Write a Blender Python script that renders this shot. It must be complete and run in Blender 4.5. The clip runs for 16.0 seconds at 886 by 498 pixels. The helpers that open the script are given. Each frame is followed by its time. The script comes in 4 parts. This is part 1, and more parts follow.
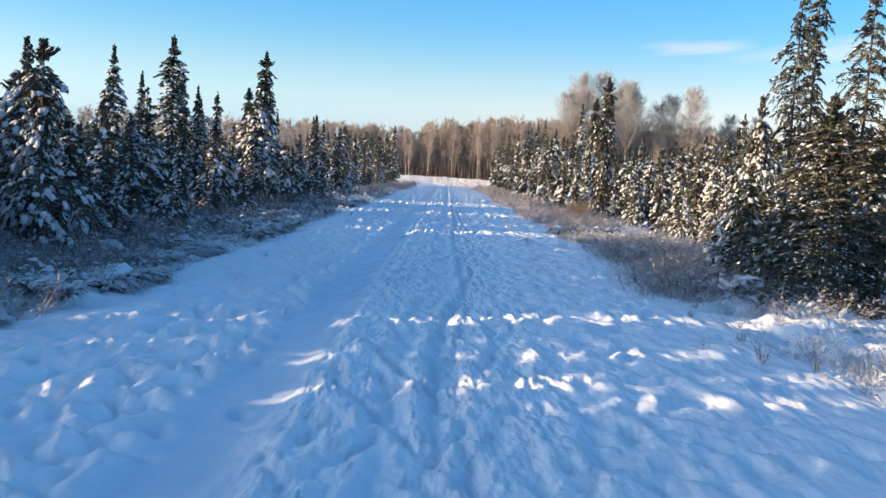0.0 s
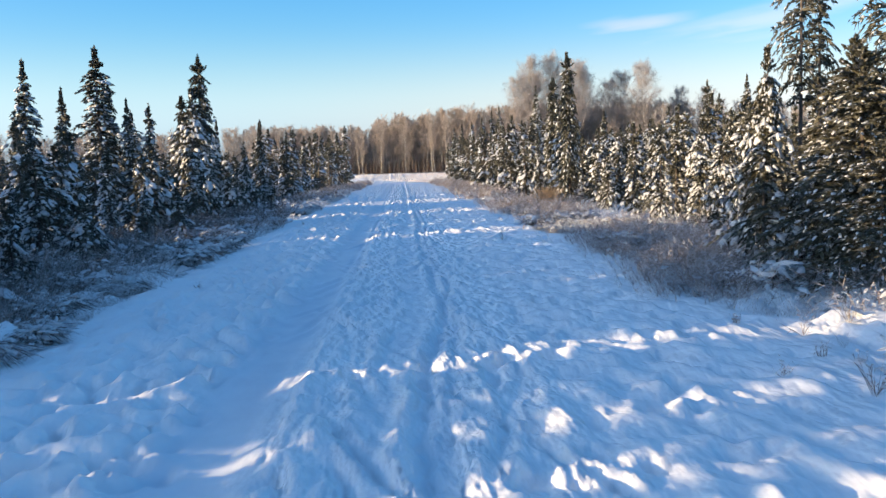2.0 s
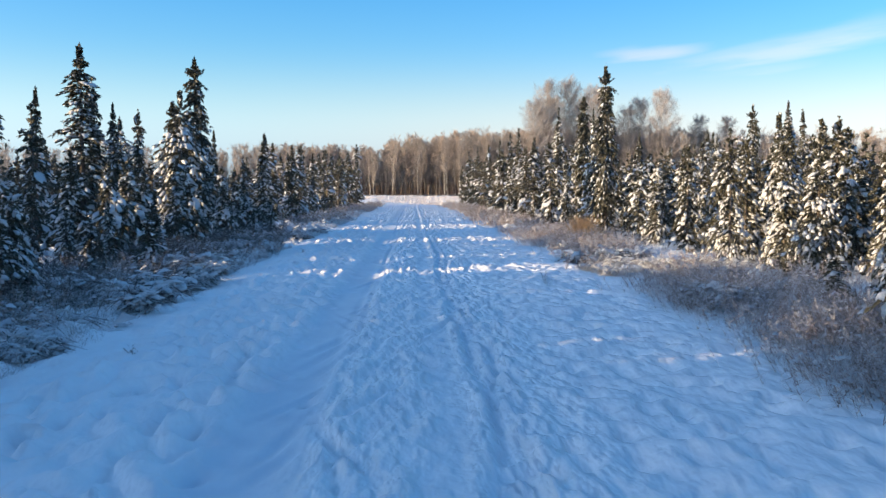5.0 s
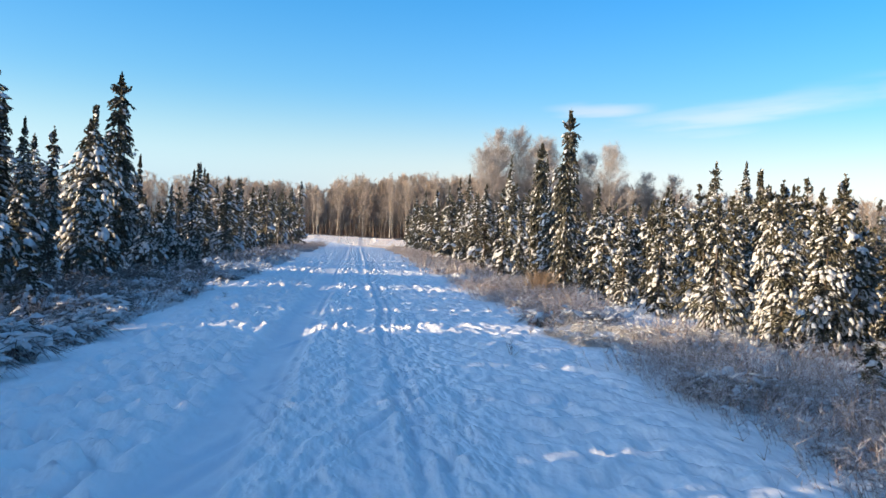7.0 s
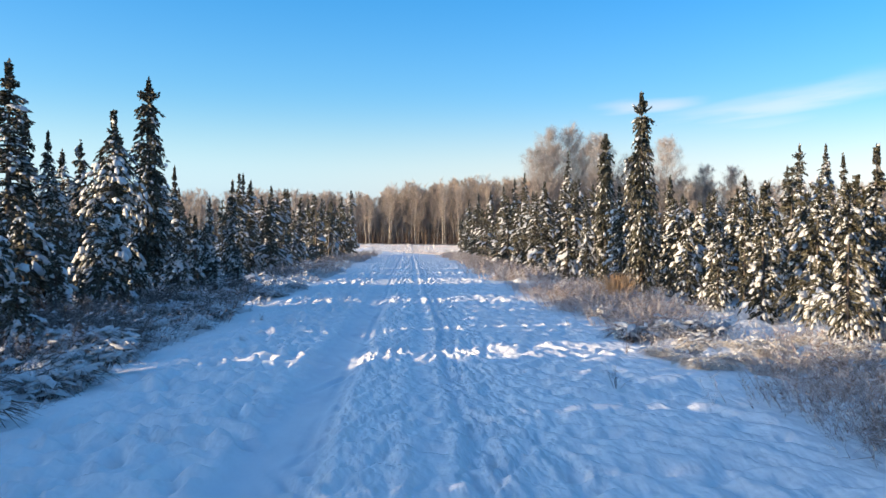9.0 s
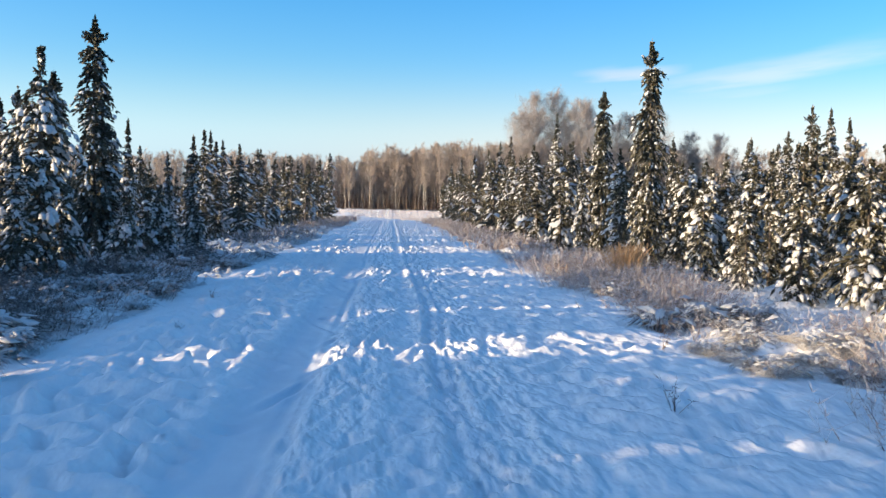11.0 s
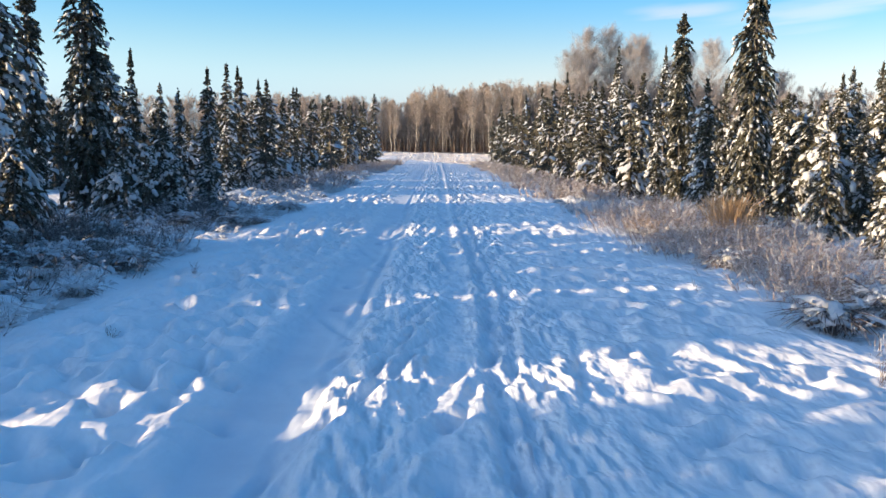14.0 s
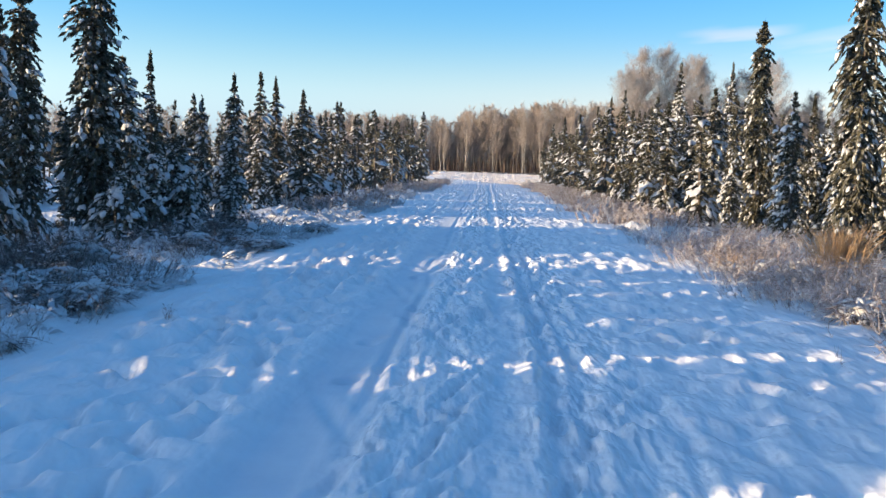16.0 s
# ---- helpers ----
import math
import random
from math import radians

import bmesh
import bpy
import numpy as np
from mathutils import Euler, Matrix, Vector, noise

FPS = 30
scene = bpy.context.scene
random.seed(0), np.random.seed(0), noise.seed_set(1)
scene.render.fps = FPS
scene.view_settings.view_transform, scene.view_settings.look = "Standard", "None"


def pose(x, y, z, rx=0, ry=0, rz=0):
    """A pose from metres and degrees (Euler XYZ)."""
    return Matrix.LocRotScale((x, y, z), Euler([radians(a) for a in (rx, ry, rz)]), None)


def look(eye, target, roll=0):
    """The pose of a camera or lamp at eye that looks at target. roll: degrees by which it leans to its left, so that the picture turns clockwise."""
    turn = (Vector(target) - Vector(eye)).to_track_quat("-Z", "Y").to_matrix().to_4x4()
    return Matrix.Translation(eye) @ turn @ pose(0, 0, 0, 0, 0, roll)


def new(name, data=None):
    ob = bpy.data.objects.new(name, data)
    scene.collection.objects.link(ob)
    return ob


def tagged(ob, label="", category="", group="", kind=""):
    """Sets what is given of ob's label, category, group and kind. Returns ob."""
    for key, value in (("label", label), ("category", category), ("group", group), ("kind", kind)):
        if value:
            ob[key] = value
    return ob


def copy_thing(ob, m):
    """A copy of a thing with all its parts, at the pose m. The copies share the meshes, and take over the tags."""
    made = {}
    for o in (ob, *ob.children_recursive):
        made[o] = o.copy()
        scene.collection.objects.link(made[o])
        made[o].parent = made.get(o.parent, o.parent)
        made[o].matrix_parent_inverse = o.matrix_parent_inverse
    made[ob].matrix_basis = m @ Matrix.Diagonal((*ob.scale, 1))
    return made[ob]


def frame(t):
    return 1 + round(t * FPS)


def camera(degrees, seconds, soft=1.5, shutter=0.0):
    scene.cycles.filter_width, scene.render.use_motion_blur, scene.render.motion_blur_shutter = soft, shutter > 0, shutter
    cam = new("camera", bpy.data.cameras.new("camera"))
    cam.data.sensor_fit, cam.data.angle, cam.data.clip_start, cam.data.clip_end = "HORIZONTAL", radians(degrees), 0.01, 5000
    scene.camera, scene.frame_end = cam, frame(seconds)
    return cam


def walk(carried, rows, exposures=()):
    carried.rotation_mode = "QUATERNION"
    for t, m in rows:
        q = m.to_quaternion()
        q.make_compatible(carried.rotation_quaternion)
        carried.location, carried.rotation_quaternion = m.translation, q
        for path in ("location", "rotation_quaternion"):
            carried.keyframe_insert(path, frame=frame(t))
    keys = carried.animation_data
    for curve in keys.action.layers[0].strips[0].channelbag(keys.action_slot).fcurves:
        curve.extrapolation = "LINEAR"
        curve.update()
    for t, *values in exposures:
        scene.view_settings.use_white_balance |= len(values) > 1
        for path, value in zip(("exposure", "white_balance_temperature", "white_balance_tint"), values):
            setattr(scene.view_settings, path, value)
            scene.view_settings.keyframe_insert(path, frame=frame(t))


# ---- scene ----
cam = camera(52.9, 16.0)
METRES, EYE, TILT, LEAN, TURN = 22.0, 1.65, 0.0, 0.0, 0.0
ROWS = [
    (0.0, 0.0, 0.0, 0.0, 0.27, -4.83, -3.17),
    (0.5, -0.002, 0.0295, -0.0007, 0.33, -5.13, -1.81),
    (1.0, -0.0029, 0.0568, -0.0009, 0.86, -5.87, -0.15),
    (1.5, -0.0034, 0.0858, -0.0006, 0.93, -5.13, -0.35),
    (2.0, -0.0042, 0.1157, 0.0002, -2.67, -5.16, 1.92),
    (2.5, -0.0034, 0.1467, 0.0006, -4.66, -4.53, 0.45),
    (3.0, -0.0056, 0.1779, 0.0, -2.32, -4.37, 2.23),
    (3.5, -0.0058, 0.2075, 0.0002, -2.26, -4.04, 0.82),
    (4.0, -0.0082, 0.2374, 0.0002, -2.41, -3.85, 0.66),
    (6.5, -0.0135, 0.3945, 0.0014, -2.07, -2.52, -1.73),
    (7.0, -0.0105, 0.4274, 0.0014, -5.54, -0.73, -2.92),
    (7.5, -0.011, 0.4608, 0.0006, -5.59, -0.54, 0.64),
    (8.0, -0.0096, 0.4932, 0.0003, -3.7, -0.48, -1.69),
    (8.5, -0.0092, 0.5269, -0.0007, -1.01, -0.43, -0.46),
    (9.0, -0.0101, 0.5596, 0.0008, -2.16, -0.52, -0.35),
    (9.5, -0.0095, 0.5929, 0.0014, -3.26, -1.85, -1.24),
    (12.0, -0.0104, 0.7549, -0.0015, -3.33, -3.54, -0.76),
    (12.5, -0.0094, 0.7867, -0.0016, -1.36, -5.2, -0.61),
    (13.0, -0.0086, 0.8173, -0.0012, -0.43, -5.37, -1.21),
    (13.5, -0.0088, 0.8464, -0.0005, 0.14, -5.8, 0.15),
    (14.0, -0.007, 0.8761, -0.0005, -0.36, -6.4, -0.69),
    (14.5, -0.0072, 0.9067, -0.0004, -0.05, -6.52, 0.79),
    (15.0, -0.0054, 0.9363, -0.0011, 0.65, -5.21, -1.16),
    (15.5, -0.0061, 0.9676, -0.0021, 1.59, -4.84, -0.43),
    (16.0, -0.0064, 0.9984, -0.0033, 2.82, -5.19, -1.62),
]
walk(cam, [(t, pose(0, 0, EYE, TILT, LEAN, TURN) @ pose(METRES * x, METRES * y, METRES * z, 90 + pitch, roll, yaw)) for t, x, y, z, yaw, pitch, roll in ROWS])

# ---- world, sun, exposure ----
SUN_BACK, SUN_EL = 15.0, 8.6          # degrees behind square to the trail; height
sun_az = radians(180 + 90 - SUN_BACK)  # clockwise from +y
world = bpy.data.worlds.new("sky")
scene.world = world
world.use_nodes = True
wn, wl = world.node_tree.nodes, world.node_tree.links
wn.clear()
w_out = wn.new("ShaderNodeOutputWorld")
w_bg = wn.new("ShaderNodeBackground")
w_sky = wn.new("ShaderNodeTexSky")
w_sky.sky_type = "NISHITA"
w_sky.sun_disc = False
w_sky.sun_elevation, w_sky.sun_rotation = radians(SUN_EL), sun_az
w_sky.altitude, w_sky.air_density, w_sky.dust_density, w_sky.ozone_density = 0, 1.0, 1.3, 2.0
w_bg.inputs["Strength"].default_value = 0.15
# deep winter blue overhead, paling to haze at the horizon, with thin cirrus
w_sat = wn.new("ShaderNodeHueSaturation")
w_sat.inputs["Saturation"].default_value = 1.36
w_blue = wn.new("ShaderNodeMix")
w_blue.data_type, w_blue.blend_type = "RGBA", "MULTIPLY"
w_blue.inputs[0].default_value = 1.0
w_blue.inputs[7].default_value = (0.98, 1.08, 1.28, 1)
wl.new(w_sky.outputs[0], w_blue.inputs[6])
wl.new(w_blue.outputs[2], w_sat.inputs["Color"])
w_grey = wn.new("ShaderNodeRGBToBW")
wl.new(w_sky.outputs[0], w_grey.inputs["Color"])
w_pale = wn.new("ShaderNodeMix")
w_pale.data_type, w_pale.blend_type = "RGBA", "MULTIPLY"
w_pale.inputs[0].default_value = 1.0
wl.new(w_grey.outputs[0], w_pale.inputs[6])
# bluer haze on the sunward side, a whiter bank low on the other
w_side = wn.new("ShaderNodeMapRange")
w_side.interpolation_type = "SMOOTHSTEP"
for k, v in (("From Min", -0.3), ("From Max", 0.3), ("To Min", 0.0), ("To Max", 1.0)):
    w_side.inputs[k].default_value = v
w_tint = wn.new("ShaderNodeMix")
w_tint.data_type = "RGBA"
w_tint.inputs[6].default_value, w_tint.inputs[7].default_value = (1.06, 1.40, 1.66, 1), (1.24, 1.26, 1.29, 1)
wl.new(w_side.outputs[0], w_tint.inputs[0])
wl.new(w_tint.outputs[2], w_pale.inputs[7])
w_tc = wn.new("ShaderNodeTexCoord")
w_xyz = wn.new("ShaderNodeSeparateXYZ")
wl.new(w_tc.outputs["Generated"], w_xyz.inputs[0])
wl.new(w_xyz.outputs["X"], w_side.inputs["Value"])
w_haze = wn.new("ShaderNodeMapRange")
w_haze.interpolation_type = "SMOOTHERSTEP"
for k, v in (("From Min", 0.0), ("From Max", 0.18), ("To Min", 0.94), ("To Max", 0.0)):
    w_haze.inputs[k].default_value = v
wl.new(w_xyz.outputs["Z"], w_haze.inputs["Value"])


def w_math(op, p, q=None, r=None):
    k = wn.new("ShaderNodeMath")
    k.operation = op
    for i, v in enumerate((p, q, r)):
        if hasattr(v, "is_output"):
            wl.new(v, k.inputs[i])
        elif v is not None:
            k.inputs[i].default_value = v
    return k.outputs[0]


def w_smooth(src, lo, hi, top=1.0):
    k = wn.new("ShaderNodeMapRange")
    k.interpolation_type = "SMOOTHSTEP"
    for name, v in (("From Min", lo), ("From Max", hi), ("To Min", 0.0), ("To Max", top)):
        k.inputs[name].default_value = v
    wl.new(src, k.inputs["Value"])
    return k.outputs[0]


# thin cirrus streaks, each lying along a slanting line: bearing and height in degrees, slope, half width, reach in bearing, strength
w_az = w_math("MULTIPLY", w_math("ARCTAN2", w_xyz.outputs["X"], w_xyz.outputs["Y"]), 180 / math.pi)
w_el = w_math("MULTIPLY", w_math("ARCSINE", w_xyz.outputs["Z"]), 180 / math.pi)
w_co = wn.new("ShaderNodeCombineXYZ")
wl.new(w_math("MULTIPLY_ADD", w_el, -4.0, w_az), w_co.inputs[0])
wl.new(w_math("MULTIPLY", w_el, 5.0), w_co.inputs[1])
w_cloud = wn.new("ShaderNodeTexNoise")
w_cloud.inputs["Scale"].default_value, w_cloud.inputs["Detail"].default_value = 0.14, 5
wl.new(w_co.outputs[0], w_cloud.inputs["Vector"])
w_wisps = None
for bearing, height, slope, half, reach, strength in ((15.0, 8.5, 0.05, 0.45, 4.5, 0.55), (23.0, 8.4, 0.15, 0.75, 12.0, 0.5), (20.0, 7.0, 0.10, 0.5, 8.0, 0.3), (36.0, 10.4, 0.12, 0.9, 9.0, 0.35), (-14.0, 16.5, 0.1, 0.8, 8.0, 0.12)):
    d_az = w_math("SUBTRACT", w_az, bearing)
    off = w_math("SUBTRACT", w_math("SUBTRACT", w_el, height), w_math("MULTIPLY", d_az, slope))
    off = w_math("ADD", off, w_math("MULTIPLY_ADD", w_cloud.outputs["Fac"], 1.6, -0.8))
    body = w_math("MULTIPLY", w_smooth(w_math("ABSOLUTE", off), half * 1.6, 0.0, strength), w_smooth(w_math("ABSOLUTE", d_az), reach, reach * 0.2))
    w_wisps = body if w_wisps is None else w_math("MAXIMUM", w_wisps, body)
w_wisps = w_math("MULTIPLY", w_wisps, w_smooth(w_cloud.outputs["Fac"], 0.2, 0.6))
w_high = wn.new("ShaderNodeMapRange")
w_high.interpolation_type = "SMOOTHSTEP"
for k, v in (("From Min", 0.30), ("From Max", 0.60), ("To Min", 0.0), ("To Max", 0.28)):
    w_high.inputs[k].default_value = v
wl.new(w_xyz.outputs["Z"], w_high.inputs["Value"])
w_veil = wn.new("ShaderNodeMath")
w_veil.operation = "MAXIMUM"
wl.new(w_high.outputs[0], w_veil.inputs[0])
wl.new(w_wisps, w_veil.inputs[1])
w_fac = wn.new("ShaderNodeMath")
w_fac.operation, w_fac.use_clamp = "MAXIMUM", True
wl.new(w_haze.outputs[0], w_fac.inputs[0])
wl.new(w_veil.outputs[0], w_fac.inputs[1])
w_mix = wn.new("ShaderNodeMix")
w_mix.data_type = "RGBA"
wl.new(w_fac.outputs[0], w_mix.inputs[0])
w_deep = wn.new("ShaderNodeMix")
w_deep.data_type = "RGBA"
w_deep.inputs[6].default_value, w_deep.inputs[7].default_value = (1.02, 1.02, 1.02, 1), (0.98, 0.93, 0.95, 1)
wl.new(w_side.outputs[0], w_deep.inputs[0])
w_even = wn.new("ShaderNodeMix")
w_even.data_type, w_even.blend_type = "RGBA", "MULTIPLY"
w_even.inputs[0].default_value = 1.0
wl.new(w_sat.outputs[0], w_even.inputs[6])
wl.new(w_deep.outputs[2], w_even.inputs[7])
wl.new(w_even.outputs[2], w_mix.inputs[6])
wl.new(w_pale.outputs[2], w_mix.inputs[7])
wl.new(w_mix.outputs[2], w_bg.inputs["Color"])
wl.new(w_bg.outputs[0], w_out.inputs["Surface"])
scene.view_settings.exposure = 0.945

lamp = bpy.data.lights.new("sun", "SUN")
lamp.energy, lamp.angle, lamp.color = 5.0, radians(0.53), (1.0, 0.735, 0.43)
sun_to = Vector((-math.cos(radians(SUN_BACK)) * math.cos(radians(SUN_EL)), -math.sin(radians(SUN_BACK)) * math.cos(radians(SUN_EL)), math.sin(radians(SUN_EL))))
sun = new("sun", lamp)
sun.matrix_world = look(sun_to * 100, (0, 0, 0))


# ---- materials ----
def material(name, rough=0.7):
    m = bpy.data.materials.new(name)
    m.use_nodes = True
    n = m.node_tree.nodes
    b = n["Principled BSDF"]
    b.inputs["Roughness"].default_value = rough
    return m, n, m.node_tree.links, b


def noise_node(n, l, scale, detail=4.0, rough=0.55, coords="Object"):
    tc = n.new("ShaderNodeTexCoord")
    t = n.new("ShaderNodeTexNoise")
    t.inputs["Scale"].default_value, t.inputs["Detail"].default_value, t.inputs["Roughness"].default_value = scale, detail, rough
    l.new(tc.outputs[coords], t.inputs["Vector"])
    return t.outputs["Fac"]


def ramp(n, l, src, stops):
    r = n.new("ShaderNodeValToRGB")
    e = r.color_ramp.elements
    e[0].position, e[0].color = stops[0][0], (*stops[0][1], 1)
    e[1].position, e[1].color = stops[-1][0], (*stops[-1][1], 1)
    for p, c in stops[1:-1]:
        k = e.new(p)
        k.color = (*c, 1)
    l.new(src, r.inputs["Fac"])
    return r.outputs["Color"]


def bump(n, l, b, src, strength, distance):
    k = n.new("ShaderNodeBump")
    k.inputs["Strength"].default_value, k.inputs["Distance"].default_value = strength, distance
    l.new(src, k.inputs["Height"])
    l.new(k.outputs["Normal"], b.inputs["Normal"])


def mix(n, l, fac, a, c):
    k = n.new("ShaderNodeMix")
    k.data_type = "RGBA"
    for s, v in (("Factor_Float", fac), ("A_Color", a), ("B_Color", c)):
        i = [x for x in k.inputs if x.identifier == s][0]
        if hasattr(v, "is_output"):
            l.new(v, i)
        elif isinstance(v, tuple):
            i.default_value = (*v, 1)
        else:
            i.default_value = v
    return [x for x in k.outputs if x.identifier == "Result_Color"][0]


def snow_material(name, grain, relief, a, c):
    m, n, l, b = material(name, 0.55)
    l.new(ramp(n, l, noise_node(n, l, 1.3, 5), [(0.3, a), (0.7, c)]), b.inputs["Base Color"])
    bump(n, l, b, noise_node(n, l, grain, 6, 0.65), 0.6, relief)
    return m


def needle_material():
    m, n, l, b = material("spruce needles", 0.75)
    green = ramp(n, l, noise_node(n, l, 3.0, 3), [(0.3, (0.026, 0.027, 0.014)), (0.52, (0.052, 0.048, 0.025)), (0.72, (0.088, 0.073, 0.042))])
    frost = ramp(n, l, noise_node(n, l, 13.0, 4, 0.65), [(0.50, (0, 0, 0)), (0.73, (0.44, 0.44, 0.44))])
    l.new(mix(n, l, frost, green, (0.62, 0.63, 0.66)), b.inputs["Base Color"])
    return m


def bark_material(name, a, c, scale):
    m, n, l, b = material(name, 0.85)
    f = noise_node(n, l, scale, 6, 0.7)
    l.new(ramp(n, l, f, [(0.35, a), (0.65, c)]), b.inputs["Base Color"])
    bump(n, l, b, f, 0.7, 0.01)
    return m


def twig_material(name, a, c, frost_at, frost=(0.66, 0.66, 0.68)):
    m, n, l, b = material(name, 0.8)
    col = ramp(n, l, noise_node(n, l, 2.0, 4), [(0.3, a), (0.7, c)])
    fr = ramp(n, l, noise_node(n, l, 7.0, 4, 0.6), [(frost_at, (0, 0, 0)), (frost_at + 0.2, (0.8, 0.8, 0.8))])
    l.new(mix(n, l, fr, col, frost), b.inputs["Base Color"])
    return m


def birch_bark_material():
    m, n, l, b = material("birch bark", 0.7)
    tc = n.new("ShaderNodeTexCoord")
    mp = n.new("ShaderNodeMapping")
    mp.inputs["Scale"].default_value = (1.5, 1.5, 7.0)
    t = n.new("ShaderNodeTexNoise")
    t.inputs["Scale"].default_value, t.inputs["Detail"].default_value = 1.0, 4
    l.new(tc.outputs["Object"], mp.inputs["Vector"])
    l.new(mp.outputs["Vector"], t.inputs["Vector"])
    l.new(ramp(n, l, t.outputs["Fac"], [(0.36, (0.10, 0.08, 0.07)), (0.50, (0.40, 0.35, 0.29)), (0.75, (0.66, 0.60, 0.52))]), b.inputs["Base Color"])
    return m


def trail_snow_material():
    """Snow trodden rough, drawn out along the trail; smooth where wheels have pressed it."""
    m, n, l, b = material("trail snow", 0.55)
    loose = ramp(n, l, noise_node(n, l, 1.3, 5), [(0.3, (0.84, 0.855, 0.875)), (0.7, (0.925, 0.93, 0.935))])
    # pressed snow is icier; some of the ruts' shade is painted into this blue
    icy_shade = ramp(n, l, noise_node(n, l, 2.1, 5), [(0.3, (0.60, 0.67, 0.755)), (0.7, (0.70, 0.765, 0.83))])
    packed_shade = n.new("ShaderNodeAttribute")
    packed_shade.attribute_name = "packed_shade"
    l.new(mix(n, l, packed_shade.outputs["Fac"], loose, icy_shade), b.inputs["Base Color"])
    tc = n.new("ShaderNodeTexCoord")
    worn = n.new("ShaderNodeAttribute")
    worn.attribute_name = "chopped"
    mid = n.new("ShaderNodeMapRange")   # the middle, where sleds and skis run
    mid.inputs["From Min"].default_value, mid.inputs["From Max"].default_value = 0.7, 0.95
    l.new(worn.outputs["Fac"], mid.inputs["Value"])

    def sums(p, q, r):
        k = n.new("ShaderNodeMath")
        k.operation = "MULTIPLY_ADD"
        for i, v in enumerate((p, q, r)):
            if hasattr(v, "is_output"):
                l.new(v, k.inputs[i])
            else:
                k.inputs[i].default_value = v
        return k.outputs[0]

    total = None
    # size, stretch along the trail, slew in degrees, weight, and where
    for scale, stretch, slew, weight, where in ((8.0, 3.1, 0, 1.0, worn), (5.0, 1.4, 0, 0.8, worn), (15.0, 1.7, 0, 0.3, worn), (11.0, 9.0, 4, 0.8, mid), (9.0, 8.0, -13, 0.7, mid), (10.0, 8.0, 15, 0.6, mid)):
        mp = n.new("ShaderNodeMapping")
        mp.vector_type = "TEXTURE"
        mp.inputs["Rotation"].default_value = (0, 0, radians(slew))
        mp.inputs["Scale"].default_value = (1, stretch, 1)
        t = n.new("ShaderNodeTexNoise")
        t.inputs["Scale"].default_value, t.inputs["Detail"].default_value, t.inputs["Roughness"].default_value = scale, 1.5, 0.45
        l.new(tc.outputs["Object"], mp.inputs["Vector"])
        l.new(mp.outputs["Vector"], t.inputs["Vector"])
        even = sums(t.outputs["Fac"], weight, -0.5 * weight)
        total = sums(even, where.outputs["Fac"] if where == worn else where.outputs[0], 0.0 if total is None else total)
    bump(n, l, b, total, 1.0, 0.06)
    return m


SNOW = trail_snow_material()
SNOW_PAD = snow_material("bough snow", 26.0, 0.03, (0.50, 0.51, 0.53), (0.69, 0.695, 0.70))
NEEDLES = needle_material()
SPRUCE_BARK = bark_material("spruce bark", (0.05, 0.04, 0.035), (0.16, 0.13, 0.11), 14.0)
BIRCH_BARK = birch_bark_material()
GREY_BARK = bark_material("weathered birch bark", (0.13, 0.10, 0.085), (0.36, 0.30, 0.25), 0.9)
BIRCH_TWIG = twig_material("birch twigs", (0.26, 0.205, 0.168), (0.40, 0.33, 0.28), 0.52, (0.54, 0.495, 0.455))
# verge light put into colour: SHRUB_TWIG darker for shade, PALE_TWIG lighter for sun
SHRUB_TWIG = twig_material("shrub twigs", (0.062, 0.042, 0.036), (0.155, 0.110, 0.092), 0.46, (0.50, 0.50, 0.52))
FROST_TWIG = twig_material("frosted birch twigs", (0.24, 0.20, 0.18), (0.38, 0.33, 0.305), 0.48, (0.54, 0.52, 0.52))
PALE_TWIG = twig_material("sun-pale frosted twigs", (0.125, 0.085, 0.072), (0.24, 0.170, 0.146), 0.40, (0.64, 0.62, 0.62))
DARK_TWIG = twig_material("undergrowth twigs", (0.05, 0.03, 0.022), (0.11, 0.07, 0.05), 0.80)
GRASS = twig_material("dry grass", (0.12, 0.090, 0.074), (0.27, 0.21, 0.172), 0.33, (0.66, 0.655, 0.66))
STUBBLE = twig_material("frosted stubble", (0.52, 0.42, 0.34), (0.70, 0.60, 0.52), 0.42, (0.86, 0.82, 0.79))
# dry straw, its colour lifted towards cream for the sun in the gaps
SUNLIT_STRAW = twig_material("cream grass", (0.20, 0.155, 0.11), (0.38, 0.31, 0.23), 0.34, (0.70, 0.68, 0.66))
TUSSOCK = twig_material("tawny grass", (0.44, 0.28, 0.15), (0.60, 0.42, 0.26), 0.55)
ASPHALT = twig_material("snowy asphalt", (0.04, 0.04, 0.045), (0.08, 0.08, 0.085), 0.55)


# ---- mesh tools ----


def mesh_object(name, V, F, mat, parent=None, label="", smooth=False):
    V, F = np.asarray(V, np.float32), np.asarray(F, np.int32)
    me = bpy.data.meshes.new(name)
    k = F.shape[1]
    me.vertices.add(len(V))
    me.vertices.foreach_set("co", V.ravel())
    me.loops.add(F.size)
    me.loops.foreach_set("vertex_index", F.ravel())
    me.polygons.add(len(F))
    me.polygons.foreach_set("loop_start", np.arange(0, F.size, k, dtype=np.int32))
    if smooth:
        me.polygons.foreach_set("use_smooth", np.ones(len(F), bool))
    me.update(calc_edges=True)
    me.materials.append(mat)
    ob = new(name, me)
    ob.parent = parent
    if label:
        ob["label"] = label
    return ob


def join(parts):
    """Several (V, F) into one."""
    vs, fs, at = [], [], 0
    for V, F in parts:
        vs.append(V)
        fs.append(F + at)
        at += len(V)
    return np.concatenate(vs), np.concatenate(fs)


